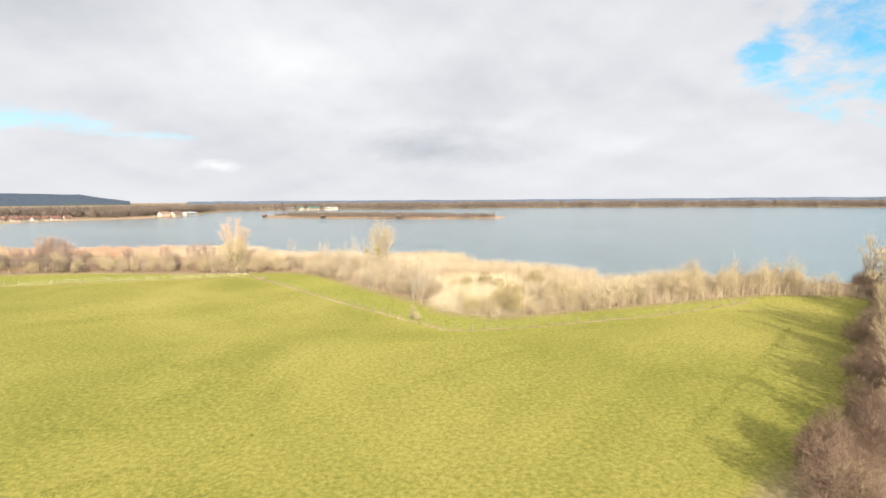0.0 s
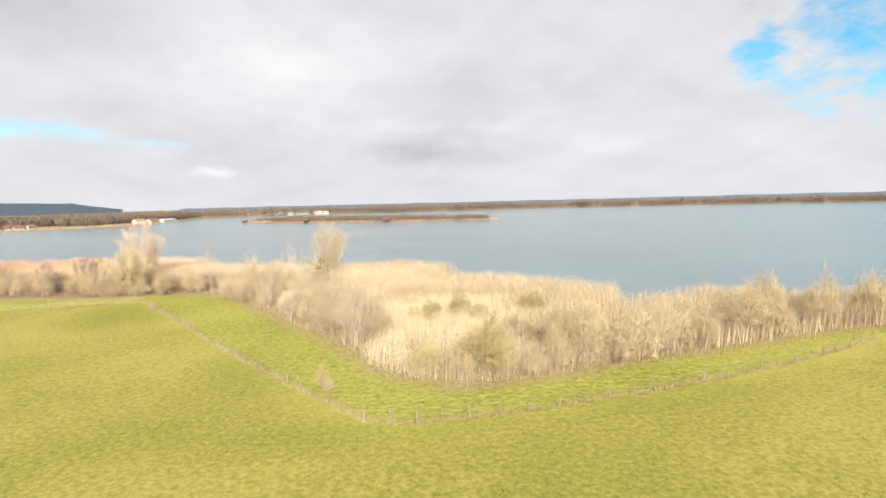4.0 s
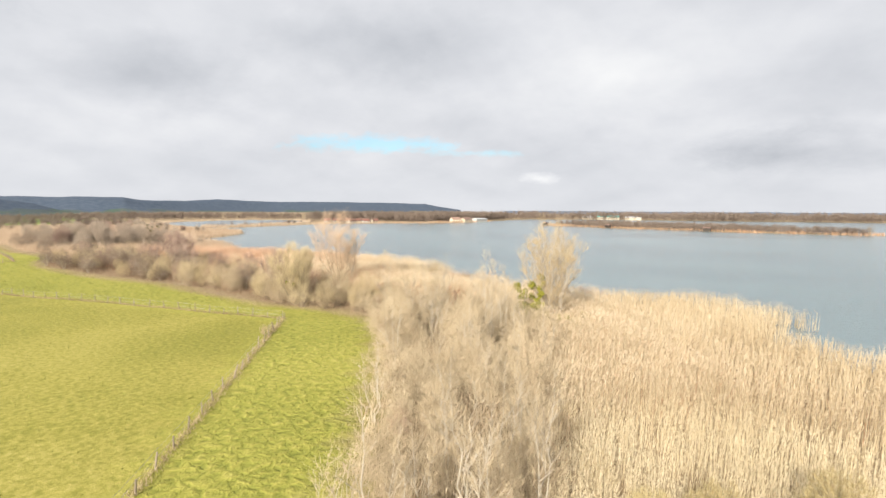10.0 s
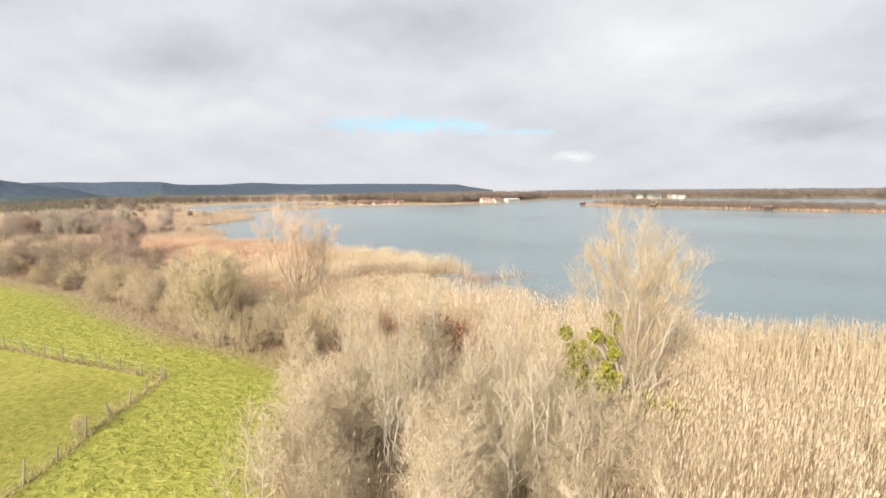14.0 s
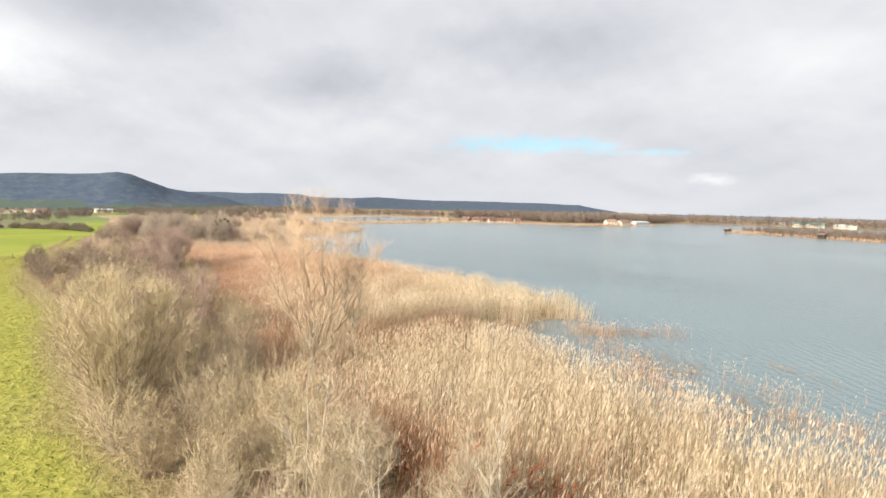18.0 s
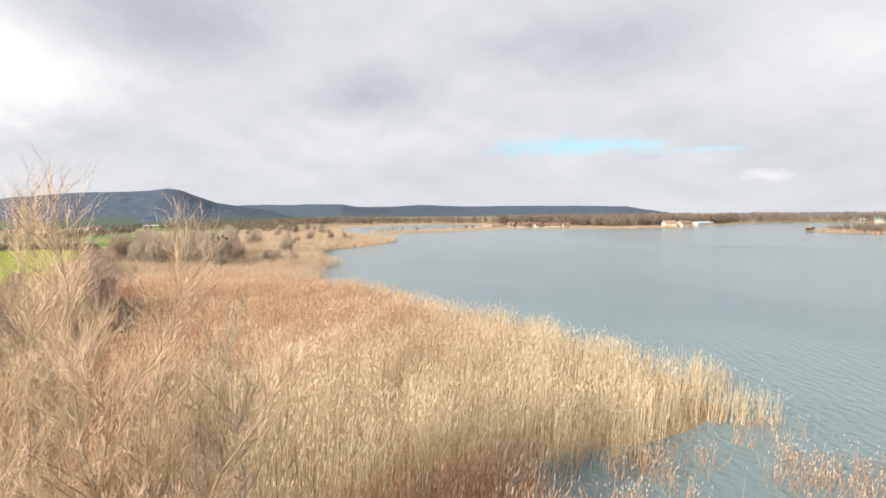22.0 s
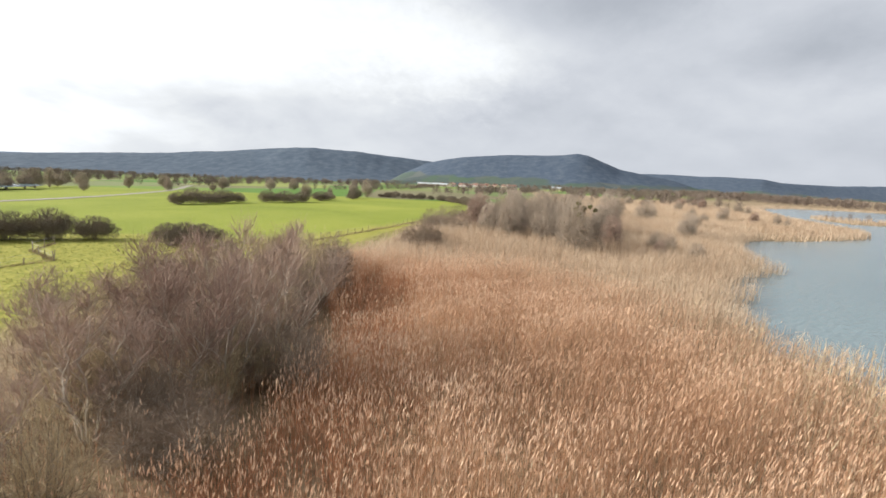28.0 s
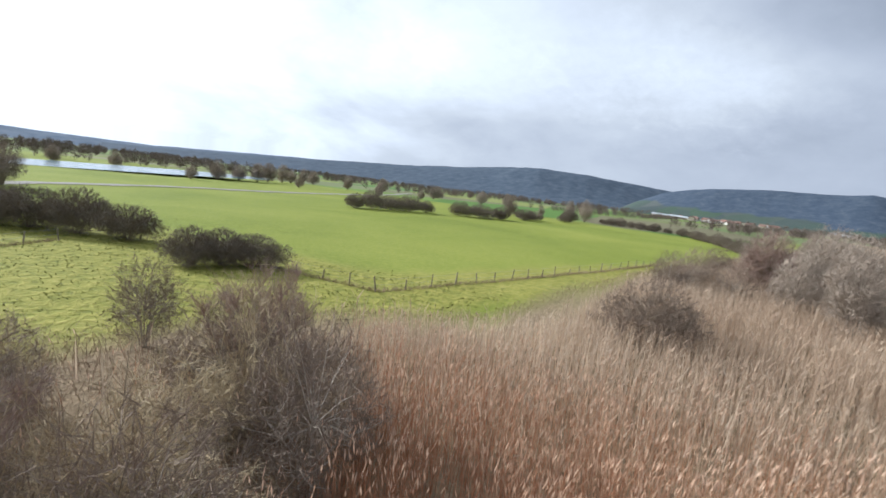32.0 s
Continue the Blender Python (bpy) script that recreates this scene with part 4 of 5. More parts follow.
single = vase_tree("alder_tree", "broad leafless tree at the pasture corner", "tree", 9, 9.0, 3.6, 18, 0.09, 24, 9, 0.018, 1.0, bark_mat, twig_mat, 0.18)
single.matrix_basis = pose(-48.3, 132.0, 0)
clumps(single, rnd, 3, (0, 0, 4.5), (1.2, 1.2, 1.5), 0.4, 110, "green mistletoe clump")
west = puff_bush("willow_tree", "leafless willow with dark mistletoe among reeds", "tree", 10, 5.4, 9.6, 1500, 0.03, 1.0, 0.13, bark_mat, tan_twig_mat, 0.3)
west.matrix_basis = pose(-163.5, 176, 0.3)
clumps(west, rnd, 6, (0, 0, 7.4), (2.2, 2.2, 1.2), 0.55, 100, "dark mistletoe ball", dark_leaf_mat)
mound = puff_bush("willow_bush", "dense rounded brown willow bush among reeds", "bush", 14, 5.0, 4.7, 1700, 0.022, 0.55, 0.05, bark_mat, brown_twig_mat)
mound.matrix_basis = pose(-155.5, 152.5, 0.2)

EDGE = "shrubs of the marsh edge"
stand(birches, within(GROVE, 28, 0.9, 0.75, 1.15) + within(LOWER, 16, 0.8), "young trees beside the pasture")
stand(shrubs, within(GROVE, 68, 0.84) + within(LOWER, 46, 0.85), EDGE)
stand(reds, within(LOWER, 14, 0.65) + within(GROVE, 9, 0.6), EDGE)
stand(olives, [(13.3, 79.6, 1.2), (7.8, 80.0, 0.72), (8.4, 101.5, 0.8), (12.5, 104.5, 0.85), (23, 104.5, 0.85), (10.5, 80.8, 0.65), (6, 101, 0.55), (24.5, 88.5, 0.8), (15, 101.5, 0.6), (-8.6, 136.2, 0.6), (-7.4, 137.6, 0.5)], EDGE)
stand(tans, [(16.5, 79, 0.9), (10.8, 78.4, 0.7), (20.5, 88, 1.0), (33, 90, 1.2), (37, 92, 1.1), (28.5, 97, 0.9), (24, 94, 0.9), (40, 95, 1.0), (20, 80.5, 0.9), (23.4, 81.5, 1.15), (26.5, 82, 1.1), (29.8, 83.5, 1.25), (33, 85, 1.2), (36, 87, 1.25), (30, 87, 1.2), (26, 86, 1.1), (21, 85, 0.9), (19, 98, 0.6), (28, 93, 0.9), (14, 112, 0.4), (3, 104, 0.5), (21, 105.5, 0.95), (22.5, 107, 0.8)]
      + within(EASTB, 40, 1.1) + within(SCRUB, 14, 0.9), EDGE)
stand(shrubs, [(18, 79.5, 0.7), (14.5, 83, 0.7), (31.5, 84.5, 1.0), (38.5, 87, 1.1), (34.5, 90, 1.0), (21.5, 82, 0.8), (28, 84, 1.0)], EDGE)
stand(reds, within([(22, 84), (48, 90), (70, 94), (60, 100), (30, 96)], 10, 0.7), EDGE)
stand(tans, within(NORTHB, 58, 0.95), EDGE)
stand(shrubs, within(NORTHB, 24, 0.95), EDGE)
stand(reds, within([(-46, 135), (-58, 134), (-70, 136), (-90, 138), (-80, 145), (-60, 143), (-52, 140)], 24, 0.95), "reddish shrubs in the reeds")
stand(browns, within([(-62, 134), (-92, 136), (-92, 144), (-72, 145)], 6, 0.95) + within(MIDB, 24, 0.95) + within(WESTB, 28, 0.95), EDGE)
stand(browns, within([(-95, 146), (-98, 153), (-112, 153), (-127, 147), (-118, 141), (-104, 142)], 15, 0.9, 0.8, 1.2), EDGE)
stand(reds, within(MIDB, 2, 0.9), "reddish shrubs in the reeds")
stand(tans, within(MIDB, 20, 0.9) + within(WESTB, 20, 0.95), EDGE)
stand(rusts, [(-36.4, 138.5, 1.25), (-35, 140.2, 1.1), (-38, 139.6, 1.0), (-28.5, 140, 1.5), (-27, 141.5, 1.25), (-30, 141.2, 1.2), (-49.5, 142.5, 1.0), (-44, 141.5, 0.8), (-56, 147, 0.7)], "rust-red shrubs in the reeds")
stand(red_birches, [(-103, 148, 1.3), (-109, 150, 1.15), (-100, 146, 1.1), (-104.5, 149.5, 1.2), (-113, 147, 0.85), (-107, 145, 0.9), (-95, 146, 0.75), (-124, 143, 0.7), (-133, 142, 0.75), (-70, 141, 0.85), (-62, 140, 0.95), (-80, 142, 0.8), (-57, 136, 0.95)], "young trees beside the pasture")
stand(far_trees, [(-174, 166, 0.9), (-177, 176, 0.95), (-172, 172, 0.8), (-172, 183, 0.75), (-166, 195, 0.42), (-172.6, 193, 0.5), (-183, 178, 1.05), (-190, 186, 1.1), (-205, 180, 1.1), (-179, 162, 0.85), (-182, 167, 1.0), (-186, 172, 1.05), (-192, 166, 1.1), (-188, 160, 0.95), (-198, 160, 1.0), (-214, 172, 1.0), (-222, 168, 0.95), (-222, 180, 0.95), (-194, 173, 1.1), (-202, 168, 1.05), (-178, 172, 0.8), (-186, 184, 1.0),
      (-208, 190, 0.9), (-173, 191, 0.5), (-168, 190, 0.4), (-198, 205, 0.75), (-235, 180, 0.95), (-240, 170, 0.95), (-250, 188, 1.0), (-232, 196, 0.9), (-245, 210, 0.9), (-262, 205, 1.0), (-203, 207, 0.6)], "trees of the western marsh")
stand(browns, within([(-172, 150), (-200, 153), (-230, 158), (-220, 175), (-180, 165)], 26, 1.0), "bushes of the western marsh")
stand(thorns, [(-145, 120.8, 0.95), (-149, 123, 1.0), (-147, 121.6, 0.95), (-140, 97, 1.2), (-143, 100, 1.35), (-145, 104, 1.35), (-147, 109, 1.15), (-142, 93, 1.3)], "dark bushes on the pasture")
stand(darks, [(-219, 76, 1.3), (-224, 77.5, 1.5), (-230, 79, 1.5), (-236, 80.5, 1.45), (-242, 82, 1.3), (-251, 88, 1.5), (-256, 92, 1.6), (-261, 96, 1.4), (-276, 98, 1.4), (-285, 98, 1.2), (-300, 104, 1.2), (-312, 102, 1.6), (-268, 84, 0.8)], "bushes of the far pasture")
stand(far_trees, [(-326, 104, 1.0), (-346, 92, 0.9), (-288, 88, 0.85), (-320, 88, 0.6)], "trees of the far hedge")
stand(darks, along([(-340, 108), (-335, 122), (-333, 138), (-300, 152), (-262, 160)], 3.4, 1.2, 0.95), "far hedge")
HEDGE = [(88, 98), (80, 83), (59, 62.5), (42.5, 44.5), (32.5, 33.5), (26, 28), (21, 25.5)]
stand(trees, along([(90, 99), (83, 82), (62, 61.5), (46, 45)], 3.4, 1.6, 1.05) + along([(46, 44), (34, 32)], 4.0, 1.2, 0.7), "trees of the eastern hedge")
stand(hedges, along(HEDGE, 1.5, 1.7, 0.9), "bushes of the eastern hedge")
stand(tans, along(HEDGE, 9.0, 1.6, 0.8) + [(-1.8, 77.2, 0.5), (-1.2, 76.4, 0.35), (-36.6, 116.8, 0.32), (-38, 119, 0.2)], "bushes on the field edge")
stand(grey_trees, [(-153, 60, 0.95), (-157, 56, 0.9), (-149, 54, 0.8), (-243, -7, 0.9), (-258, -14, 0.8), (-295, -30, 1.0), (-306, -36, 0.9), (-343, -64, 1.0), (-205, -38, 0.8), (-232, -52, 0.8), (-186, -44, 0.8), (-360, -20, 0.9), (-380, 5, 0.9), (-272, -20, 1.0), (-283, -26, 1.0), (-225, 4, 0.6), (-318, -10, 0.9), (-330, -44, 1.0),
      (-350, 20, 0.8), (-365, 40, 0.8), (-310, 15, 0.7), (-322, 30, 0.6), (-400, 40, 1.0), (-268, 8, 0.6)], "trees beyond the road")

# ---- far woods ----


def wood(name, label, x, y, tall, mat, sprays=90):
    """A distant leafless wood: every tree a trunk and a rounded, ragged crown of fine sprays."""
    k = len(x)
    base = height(x, y)
    h = tall * rng.uniform(0.62, 1.08, k)
    foot = np.stack([x, y, base], -1)
    side = rng.normal(0, 1, (k, 3)) * np.array([1, 1, 0])
    side *= (0.018 * h / np.linalg.norm(side, axis=1))[:, None]
    V = [np.stack([foot - side, foot + side, foot + np.stack([0 * h, 0 * h, 0.75 * h], -1)], 1)]
    for _ in range(sprays):
        d = rng.normal(0, 1, (k, 3))
        d *= (rng.random(k) ** 0.4 / np.linalg.norm(d, axis=1))[:, None]
        c = foot + np.stack([0 * h, 0 * h, 0.52 * h], -1) + d * np.stack([0.36 * h, 0.36 * h, 0.47 * h], -1)
        u = rng.normal(0, 1, (k, 3)) * np.array([0.5, 0.5, 1.0]) + d * 0.8
        u *= (h * rng.uniform(0.07, 0.15, k) / np.linalg.norm(u, axis=1))[:, None]
        v = np.cross(u, rng.normal(0, 1, (k, 3)))
        v *= (h * rng.uniform(0.012, 0.03, k) / (np.linalg.norm(v, axis=1) + 1e-9))[:, None]
        V.append(np.stack([c - u - v, c - u + v, c + u], 1))
    V = np.concatenate(V).reshape(-1, 3)
    F = np.arange(len(V)).reshape(-1, 3)
    return tagged(new(name, mesh_of(name, V, F, mat)), label, "woods", kind="stuff")


def band(line, deep, count, side=1):
    """Random spots in a band beside a line."""
    seg = [(a, b, math.dist(a, b)) for a, b in zip(line, line[1:])]
    total_len = sum(q[2] for q in seg)
    xs, ys = [], []
    for (ax, ay), (bx, by), ln in seg:
        k = int(count * ln / total_len)
        t, off = rng.random(k) * 1.12 - 0.06, deep * rng.random(k) ** 1.4 * side
        xs.append(ax + (bx - ax) * t - (by - ay) / ln * off)
        ys.append(ay + (by - ay) * t + (bx - ax) / ln * off)
    x, y = np.concatenate(xs), np.concatenate(ys)
    m = wet(x, y) < -6
    return x[m], y[m]


wood("wood_north", "brown leafless wood along the far lake shore", *band([(-330, 905), (-250, 992), (-50, 1018), (150, 1068), (350, 1098), (640, 995), (850, 835), (1030, 600), (1130, 300), (1040, 90)], 230, 4200), 15.0, wood_mat, 56)
wood("wood_village", "tall leafless wood along the lake bank", *band([(-316, 580), (-304, 640), (-318, 705), (-338, 790), (-350, 900)], 120, 800), 13.0, wood_mat)
wood("wood_village", "leafless wood behind the lakeside houses", *band([(-520, 590), (-450, 600), (-400, 640), (-340, 660)], 120, 600), 12.0, wood_mat)
wood("wood_village", "leafless garden trees among the lakeside houses", *band([(-400, 488), (-374, 496), (-346, 524)], 34, 60), 5.5, wood_mat)
wood("wood_village", "leafless trees around the ponds", *band([(-900, 330), (-640, 410), (-590, 540), (-540, 600), (-430, 660)], 220, 800), 10.0, wood_mat)
wood("dike_scrub", "low leafless scrub on the reedy dike", *band([(-364, 332), (-360, 380), (-372, 430), (-388, 476)], 8, 34), 4.0, wood_mat)
x, y = reed_spots((-180, 480, 85, 655), 0.06, lambda x, y: depth(ISLE, x, y) > 7)
wood("wood_island", "low leafless scrub on the lake island", x, y, 5.5, wood_mat)
x, y = reed_spots((-420, 215, -215, 300), 0.0035, lambda x, y: (wet(x, y) < -16) & (y > 205))
stand(far_trees, [(px, py, rng.uniform(0.4, 0.75)) for px, py in zip(x[:22], y[:22])], "scrub of the reedy spit")
for line, deep, count, tall in (([(-380, 300), (-620, 330), (-900, 330)], 90, 260, 8.0), ([(-420, 150), (-560, 200), (-760, 230)], 40, 130, 7.0), ([(-420, 60), (-560, 90), (-820, 90)], 14, 110, 5.0),
                                ([(-380, -20), (-560, -60), (-800, -60)], 30, 140, 7.0), ([(-300, -120), (-480, -160), (-700, -220)], 40, 150, 8.0), ([(-180, -160), (-330, -260), (-420, -420)], 60, 160, 9.0),
                                ([(-760, 140), (-860, 20), (-960, -120)], 20, 90, 6.0), ([(-700, 60), (-900, -200), (-1000, -500)], 60, 220, 9.0), ([(-420, -260), (-620, -520), (-700, -900)], 70, 220, 9.0), ([(-900, -500), (-1300, -700), (-1500, -1200)], 120, 260, 11.0), ([(-1250, 420), (-1500, 200), (-1700, -200)], 120, 260, 11.0), ([(-150, -90), (-200, -80), (-330, -95)], 25, 70, 8.0)):
    wood("wood_hedgerow", "leafless hedgerow trees across the plain", *band(line, deep, count), tall, wood_mat)

# ---- fences ----


def fence(label, line, gap_m, tall=1.05, wires=2):
    """Weathered posts, uneven in height and lean, with sagging wires."""
    thing = tagged(new("field_fence"), label, "fence")
    post = bmesh.new()
    bmesh.ops.create_cone(post, cap_ends=True, segments=6, radius1=0.06, radius2=0.048, depth=tall + 0.3)
    bmesh.ops.translate(post, verts=post.verts, vec=(0, 0, tall / 2 - 0.1))
    me = bpy.data.meshes.new("post")
    post.to_mesh(me)
    post.free()
    me.materials.append(post_mat)
    spots = []
    for (ax, ay), (bx, by) in zip(line, line[1:]):
        k = max(1, round(math.dist((ax, ay), (bx, by)) / gap_m))
        spots += [(ax + (bx - ax) * i / k, ay + (by - ay) * i / k) for i in range(k)]
    spots.append(line[-1])
    tops = []
    for x, y in spots:
        z = float(height(np.array([x]), np.array([y]))[0])
        p = part("post", me, thing)
        p.matrix_basis = pose(x + rng.normal(0, 0.06), y + rng.normal(0, 0.06), z, rng.normal(0, 6), rng.normal(0, 6), rng.uniform(0, 360)) @ Matrix.Diagonal((1, 1, rng.uniform(0.62, 1.12), 1))
        tops.append(Vector((x, y, z)))
    for k in range(wires):
        s = Sticks()
        lift_m = tall * (0.92 - 0.4 * k)
        for a, b in zip(tops, tops[1:]):
            m = a.lerp(b, 0.5) + Vector((0, 0, lift_m - 0.05))
            s.limb([a + Vector((0, 0, lift_m)), m, b + Vector((0, 0, lift_m))], [0.008] * 3, 3)
        part("wire", s.mesh("wire", wire_mat), thing)
    return thing


FENCES = [("old wooden post and wire fence along the lane", LANE, 2.4),
          ("post and wire fence across the pasture", [(-42, 124.3), (-49, 122.8), (-56, 121.3), (-69, 118.2), (-88, 113.2), (-101, 111.2), (-118, 113), (-131, 117)], 2.6),
          ("post and wire fence at the marsh edge", [(-150, 124), (-151, 134), (-162, 137), (-183, 142), (-203, 146), (-218, 149)], 2.8),
          ("post and wire fence between dark bushes", [(-131, 117), (-136, 110), (-142, 107.5)], 2.6)]
for label, line, gap_m in FENCES:
    fence(label, line, gap_m)

# dead grass along the fences, tufts on the lane and rough edges
straw_mat = scatter_mat("dead_grass", (0.17, 0.125, 0.068), (0.31, 0.238, 0.138), (0.47, 0.375, 0.235))
tuft_mat = scatter_mat("grass_tufts", (0.085, 0.1, 0.016), (0.175, 0.178, 0.034), (0.27, 0.25, 0.062))


def strewn(line, wide, per):
    xs, ys = [], []
    for (ax, ay), (bx, by) in zip(line, line[1:]):
        ln = math.dist((ax, ay), (bx, by))
        k = int(ln * per)
        t, o = rng.random(k), rng.normal(0, wide, k)
        xs.append(ax + (bx - ax) * t - (by - ay) / ln * o)
        ys.append(ay + (by - ay) * t + (bx - ax) / ln * o)
    return np.concatenate(xs), np.concatenate(ys)


for label, line, gap_m in FENCES:
    x, y = strewn(line, 0.2, 60)
    tagged(reeds("dead_grass", "strip of dead straw-coloured grass under the fence", x, y, 0.03, 0.32, straw_mat, wild=0.6), category="grass")
x, y = strewn(FIELD[2:30], 0.7, 40)
tagged(reeds("dead_grass", "rough bleached grass between pasture and marsh", x, y, 0.028, 0.3, straw_mat, wild=0.6), category="grass")
k = 90000
x, y = rng.uniform(-160, 75, k), rng.uniform(66, 150, k)
m = (depth(FIELD, x, y) > 0.3) & ((depth(laneside, x, y) > 0) | (depth(wstrip, x, y) > 0) | (rng.random(k) < 0.25)) & (np.sin(x * 1.9 + np.sin(y * 1.1)) + np.sin(y * 2.3 + x * 0.4) > -0.2)
tagged(reeds("grass_tuft", "coarse green grass tufts on the grazed lane", x[m], y[m], 0.10, 0.12, tuft_mat, wild=0.9), category="grass")
k = 60000
x, y = rng.uniform(-60, 70, k), rng.uniform(12, 80, k)
m = (depth(FIELD, x, y) > 0.3) & (np.sin(x * 0.9 + 2 * np.sin(y * 0.5)) * np.sin(y * 0.8 + np.sin(x * 0.6)) > 0.05)
tagged(reeds("grass_tuft", "short yellowing pasture grass", x[m], y[m], 0.08, 0.08, tuft_mat, wild=0.9), category="grass")

for line in ([(18, 34), (24, 40), (35, 51), (51, 68)], [(-24, 30), (-9, 41), (3, 53), (12, 60)]):
    x, y = strewn(line, 0.3, 22)
    tagged(reeds("grass_tuft", "longer grass along an old wheel track", x, y, 0.05, 0.22, tuft_mat, wild=0.6), category="grass")

# ---- road and flooded meadow ----
road_mat, n, b = material("gravel_road", 0.95, 0.2)
n.put(b.inputs["Base Color"], n.ramp(n.noise(place(n), 0.8, 4.0), [(0.3, (0.20, 0.18, 0.15)), (0.7, (0.32, 0.295, 0.255))]))


def ribbon(name, label, category, line, wide, mat, lift_m):
    """A strip laid on the ground along a line."""
    pts = []
    for (ax, ay), (bx, by) in zip(line, line[1:]):
        k = max(1, int(math.dist((ax, ay), (bx, by)) / 3))
        pts += [(ax + (bx - ax) * i / k, ay + (by - ay) * i / k) for i in range(k)]
    pts.append(line[-1])
    V = []
    for i, p in enumerate(pts):
        q, r = pts[max(i - 1, 0)], pts[min(i + 1, len(pts) - 1)]
        d = Vector((r[0] - q[0], r[1] - q[1])).normalized()
        for s in (-0.5, 0.0, 0.5):
            x, y = p[0] - d.y * wide * s, p[1] + d.x * wide * s
            V.append((x, y, float(height(np.array([x]), np.array([y]))[0]) + lift_m + (0.03 if s == 0 else 0)))
    F = [f for i in range(len(pts) - 1) for f in ((3 * i, 3 * i + 1, 3 * i + 4, 3 * i + 3), (3 * i + 1, 3 * i + 2, 3 * i + 5, 3 * i + 4))]
    return tagged(new(name, mesh_of(name, V, F, mat)), label, category, kind="structure")


ribbon("road", "pale gravel farm road across the meadows", "road", [(-140, 70), (-148, 60), (-165, 48), (-200, 41), (-238, 37), (-285, 26), (-340, 2), (-420, -40)], 3.6, road_mat, 0.10)
ribbon("road", "pale gravel farm road leading away south", "road", [(-150, 62), (-160, 28), (-176, -24), (-200, -120)], 3.4, road_mat, 0.11)

pool = []
for i in range(40):
    t = 2 * math.pi * i / 40
    pool.append((-222 + 48 * math.cos(t) * (1 + 0.12 * math.sin(3 * t)), -18 + 15 * math.sin(t) * (1 + 0.2 * math.cos(2 * t)), 0.0))
pz = max(float(lie(np.array([p[0]]), np.array([p[1]]))[0]) for p in pool) + 0.05
tagged(new("flood_water", mesh_of("flood_water", [(x, y, pz) for x, y, _ in pool], [tuple(range(40))], water_mat)), "bright flooded meadow beyond the road", "water", kind="structure")

# ---- houses ----


def plain(name, a, c, rough=0.8):
    m, n, b = material(name, rough, 0.3)
    tone = n.math("ADD", n.math("MULTIPLY", n.noise(place(n), 0.6, 4.0), 0.6), n.math("MULTIPLY", n.add("ShaderNodeObjectInfo").outputs["Random"], 0.4))
    n.put(b.inputs["Base Color"], n.ramp(tone, [(0.3, a), (0.7, c)]))
    return m


wall_white = plain("wall_render", (0.34, 0.325, 0.295), (0.50, 0.475, 0.44))
wall_cream = plain("wall_cream", (0.42, 0.36, 0.27), (0.62, 0.55, 0.43))
roof_red = plain("roof_tiles", (0.13, 0.06, 0.045), (0.22, 0.105, 0.08))
roof_brown = plain("roof_brown", (0.13, 0.085, 0.07), (0.26, 0.17, 0.13))
roof_green = plain("roof_green_metal", (0.05, 0.30, 0.28), (0.09, 0.42, 0.38), 0.5)
roof_grey = plain("roof_pale_metal", (0.34, 0.36, 0.37), (0.48, 0.49, 0.50), 0.6)
pane_mat, n, b = material("window_glass", 0.1, 0.6)
b.inputs["Base Color"].default_value = (0.03, 0.04, 0.05, 1)
door_mat = plain("door_wood", (0.10, 0.06, 0.04), (0.2, 0.13, 0.08))


def box(x0, y0, z0, x1, y1, z1):
    v = [(x, y, z) for z in (z0, z1) for x, y in ((x0, y0), (x1, y0), (x1, y1), (x0, y1))]
    return v, [(3, 2, 1, 0), (4, 5, 6, 7), (0, 1, 5, 4), (1, 2, 6, 5), (2, 3, 7, 6), (3, 0, 4, 7)]


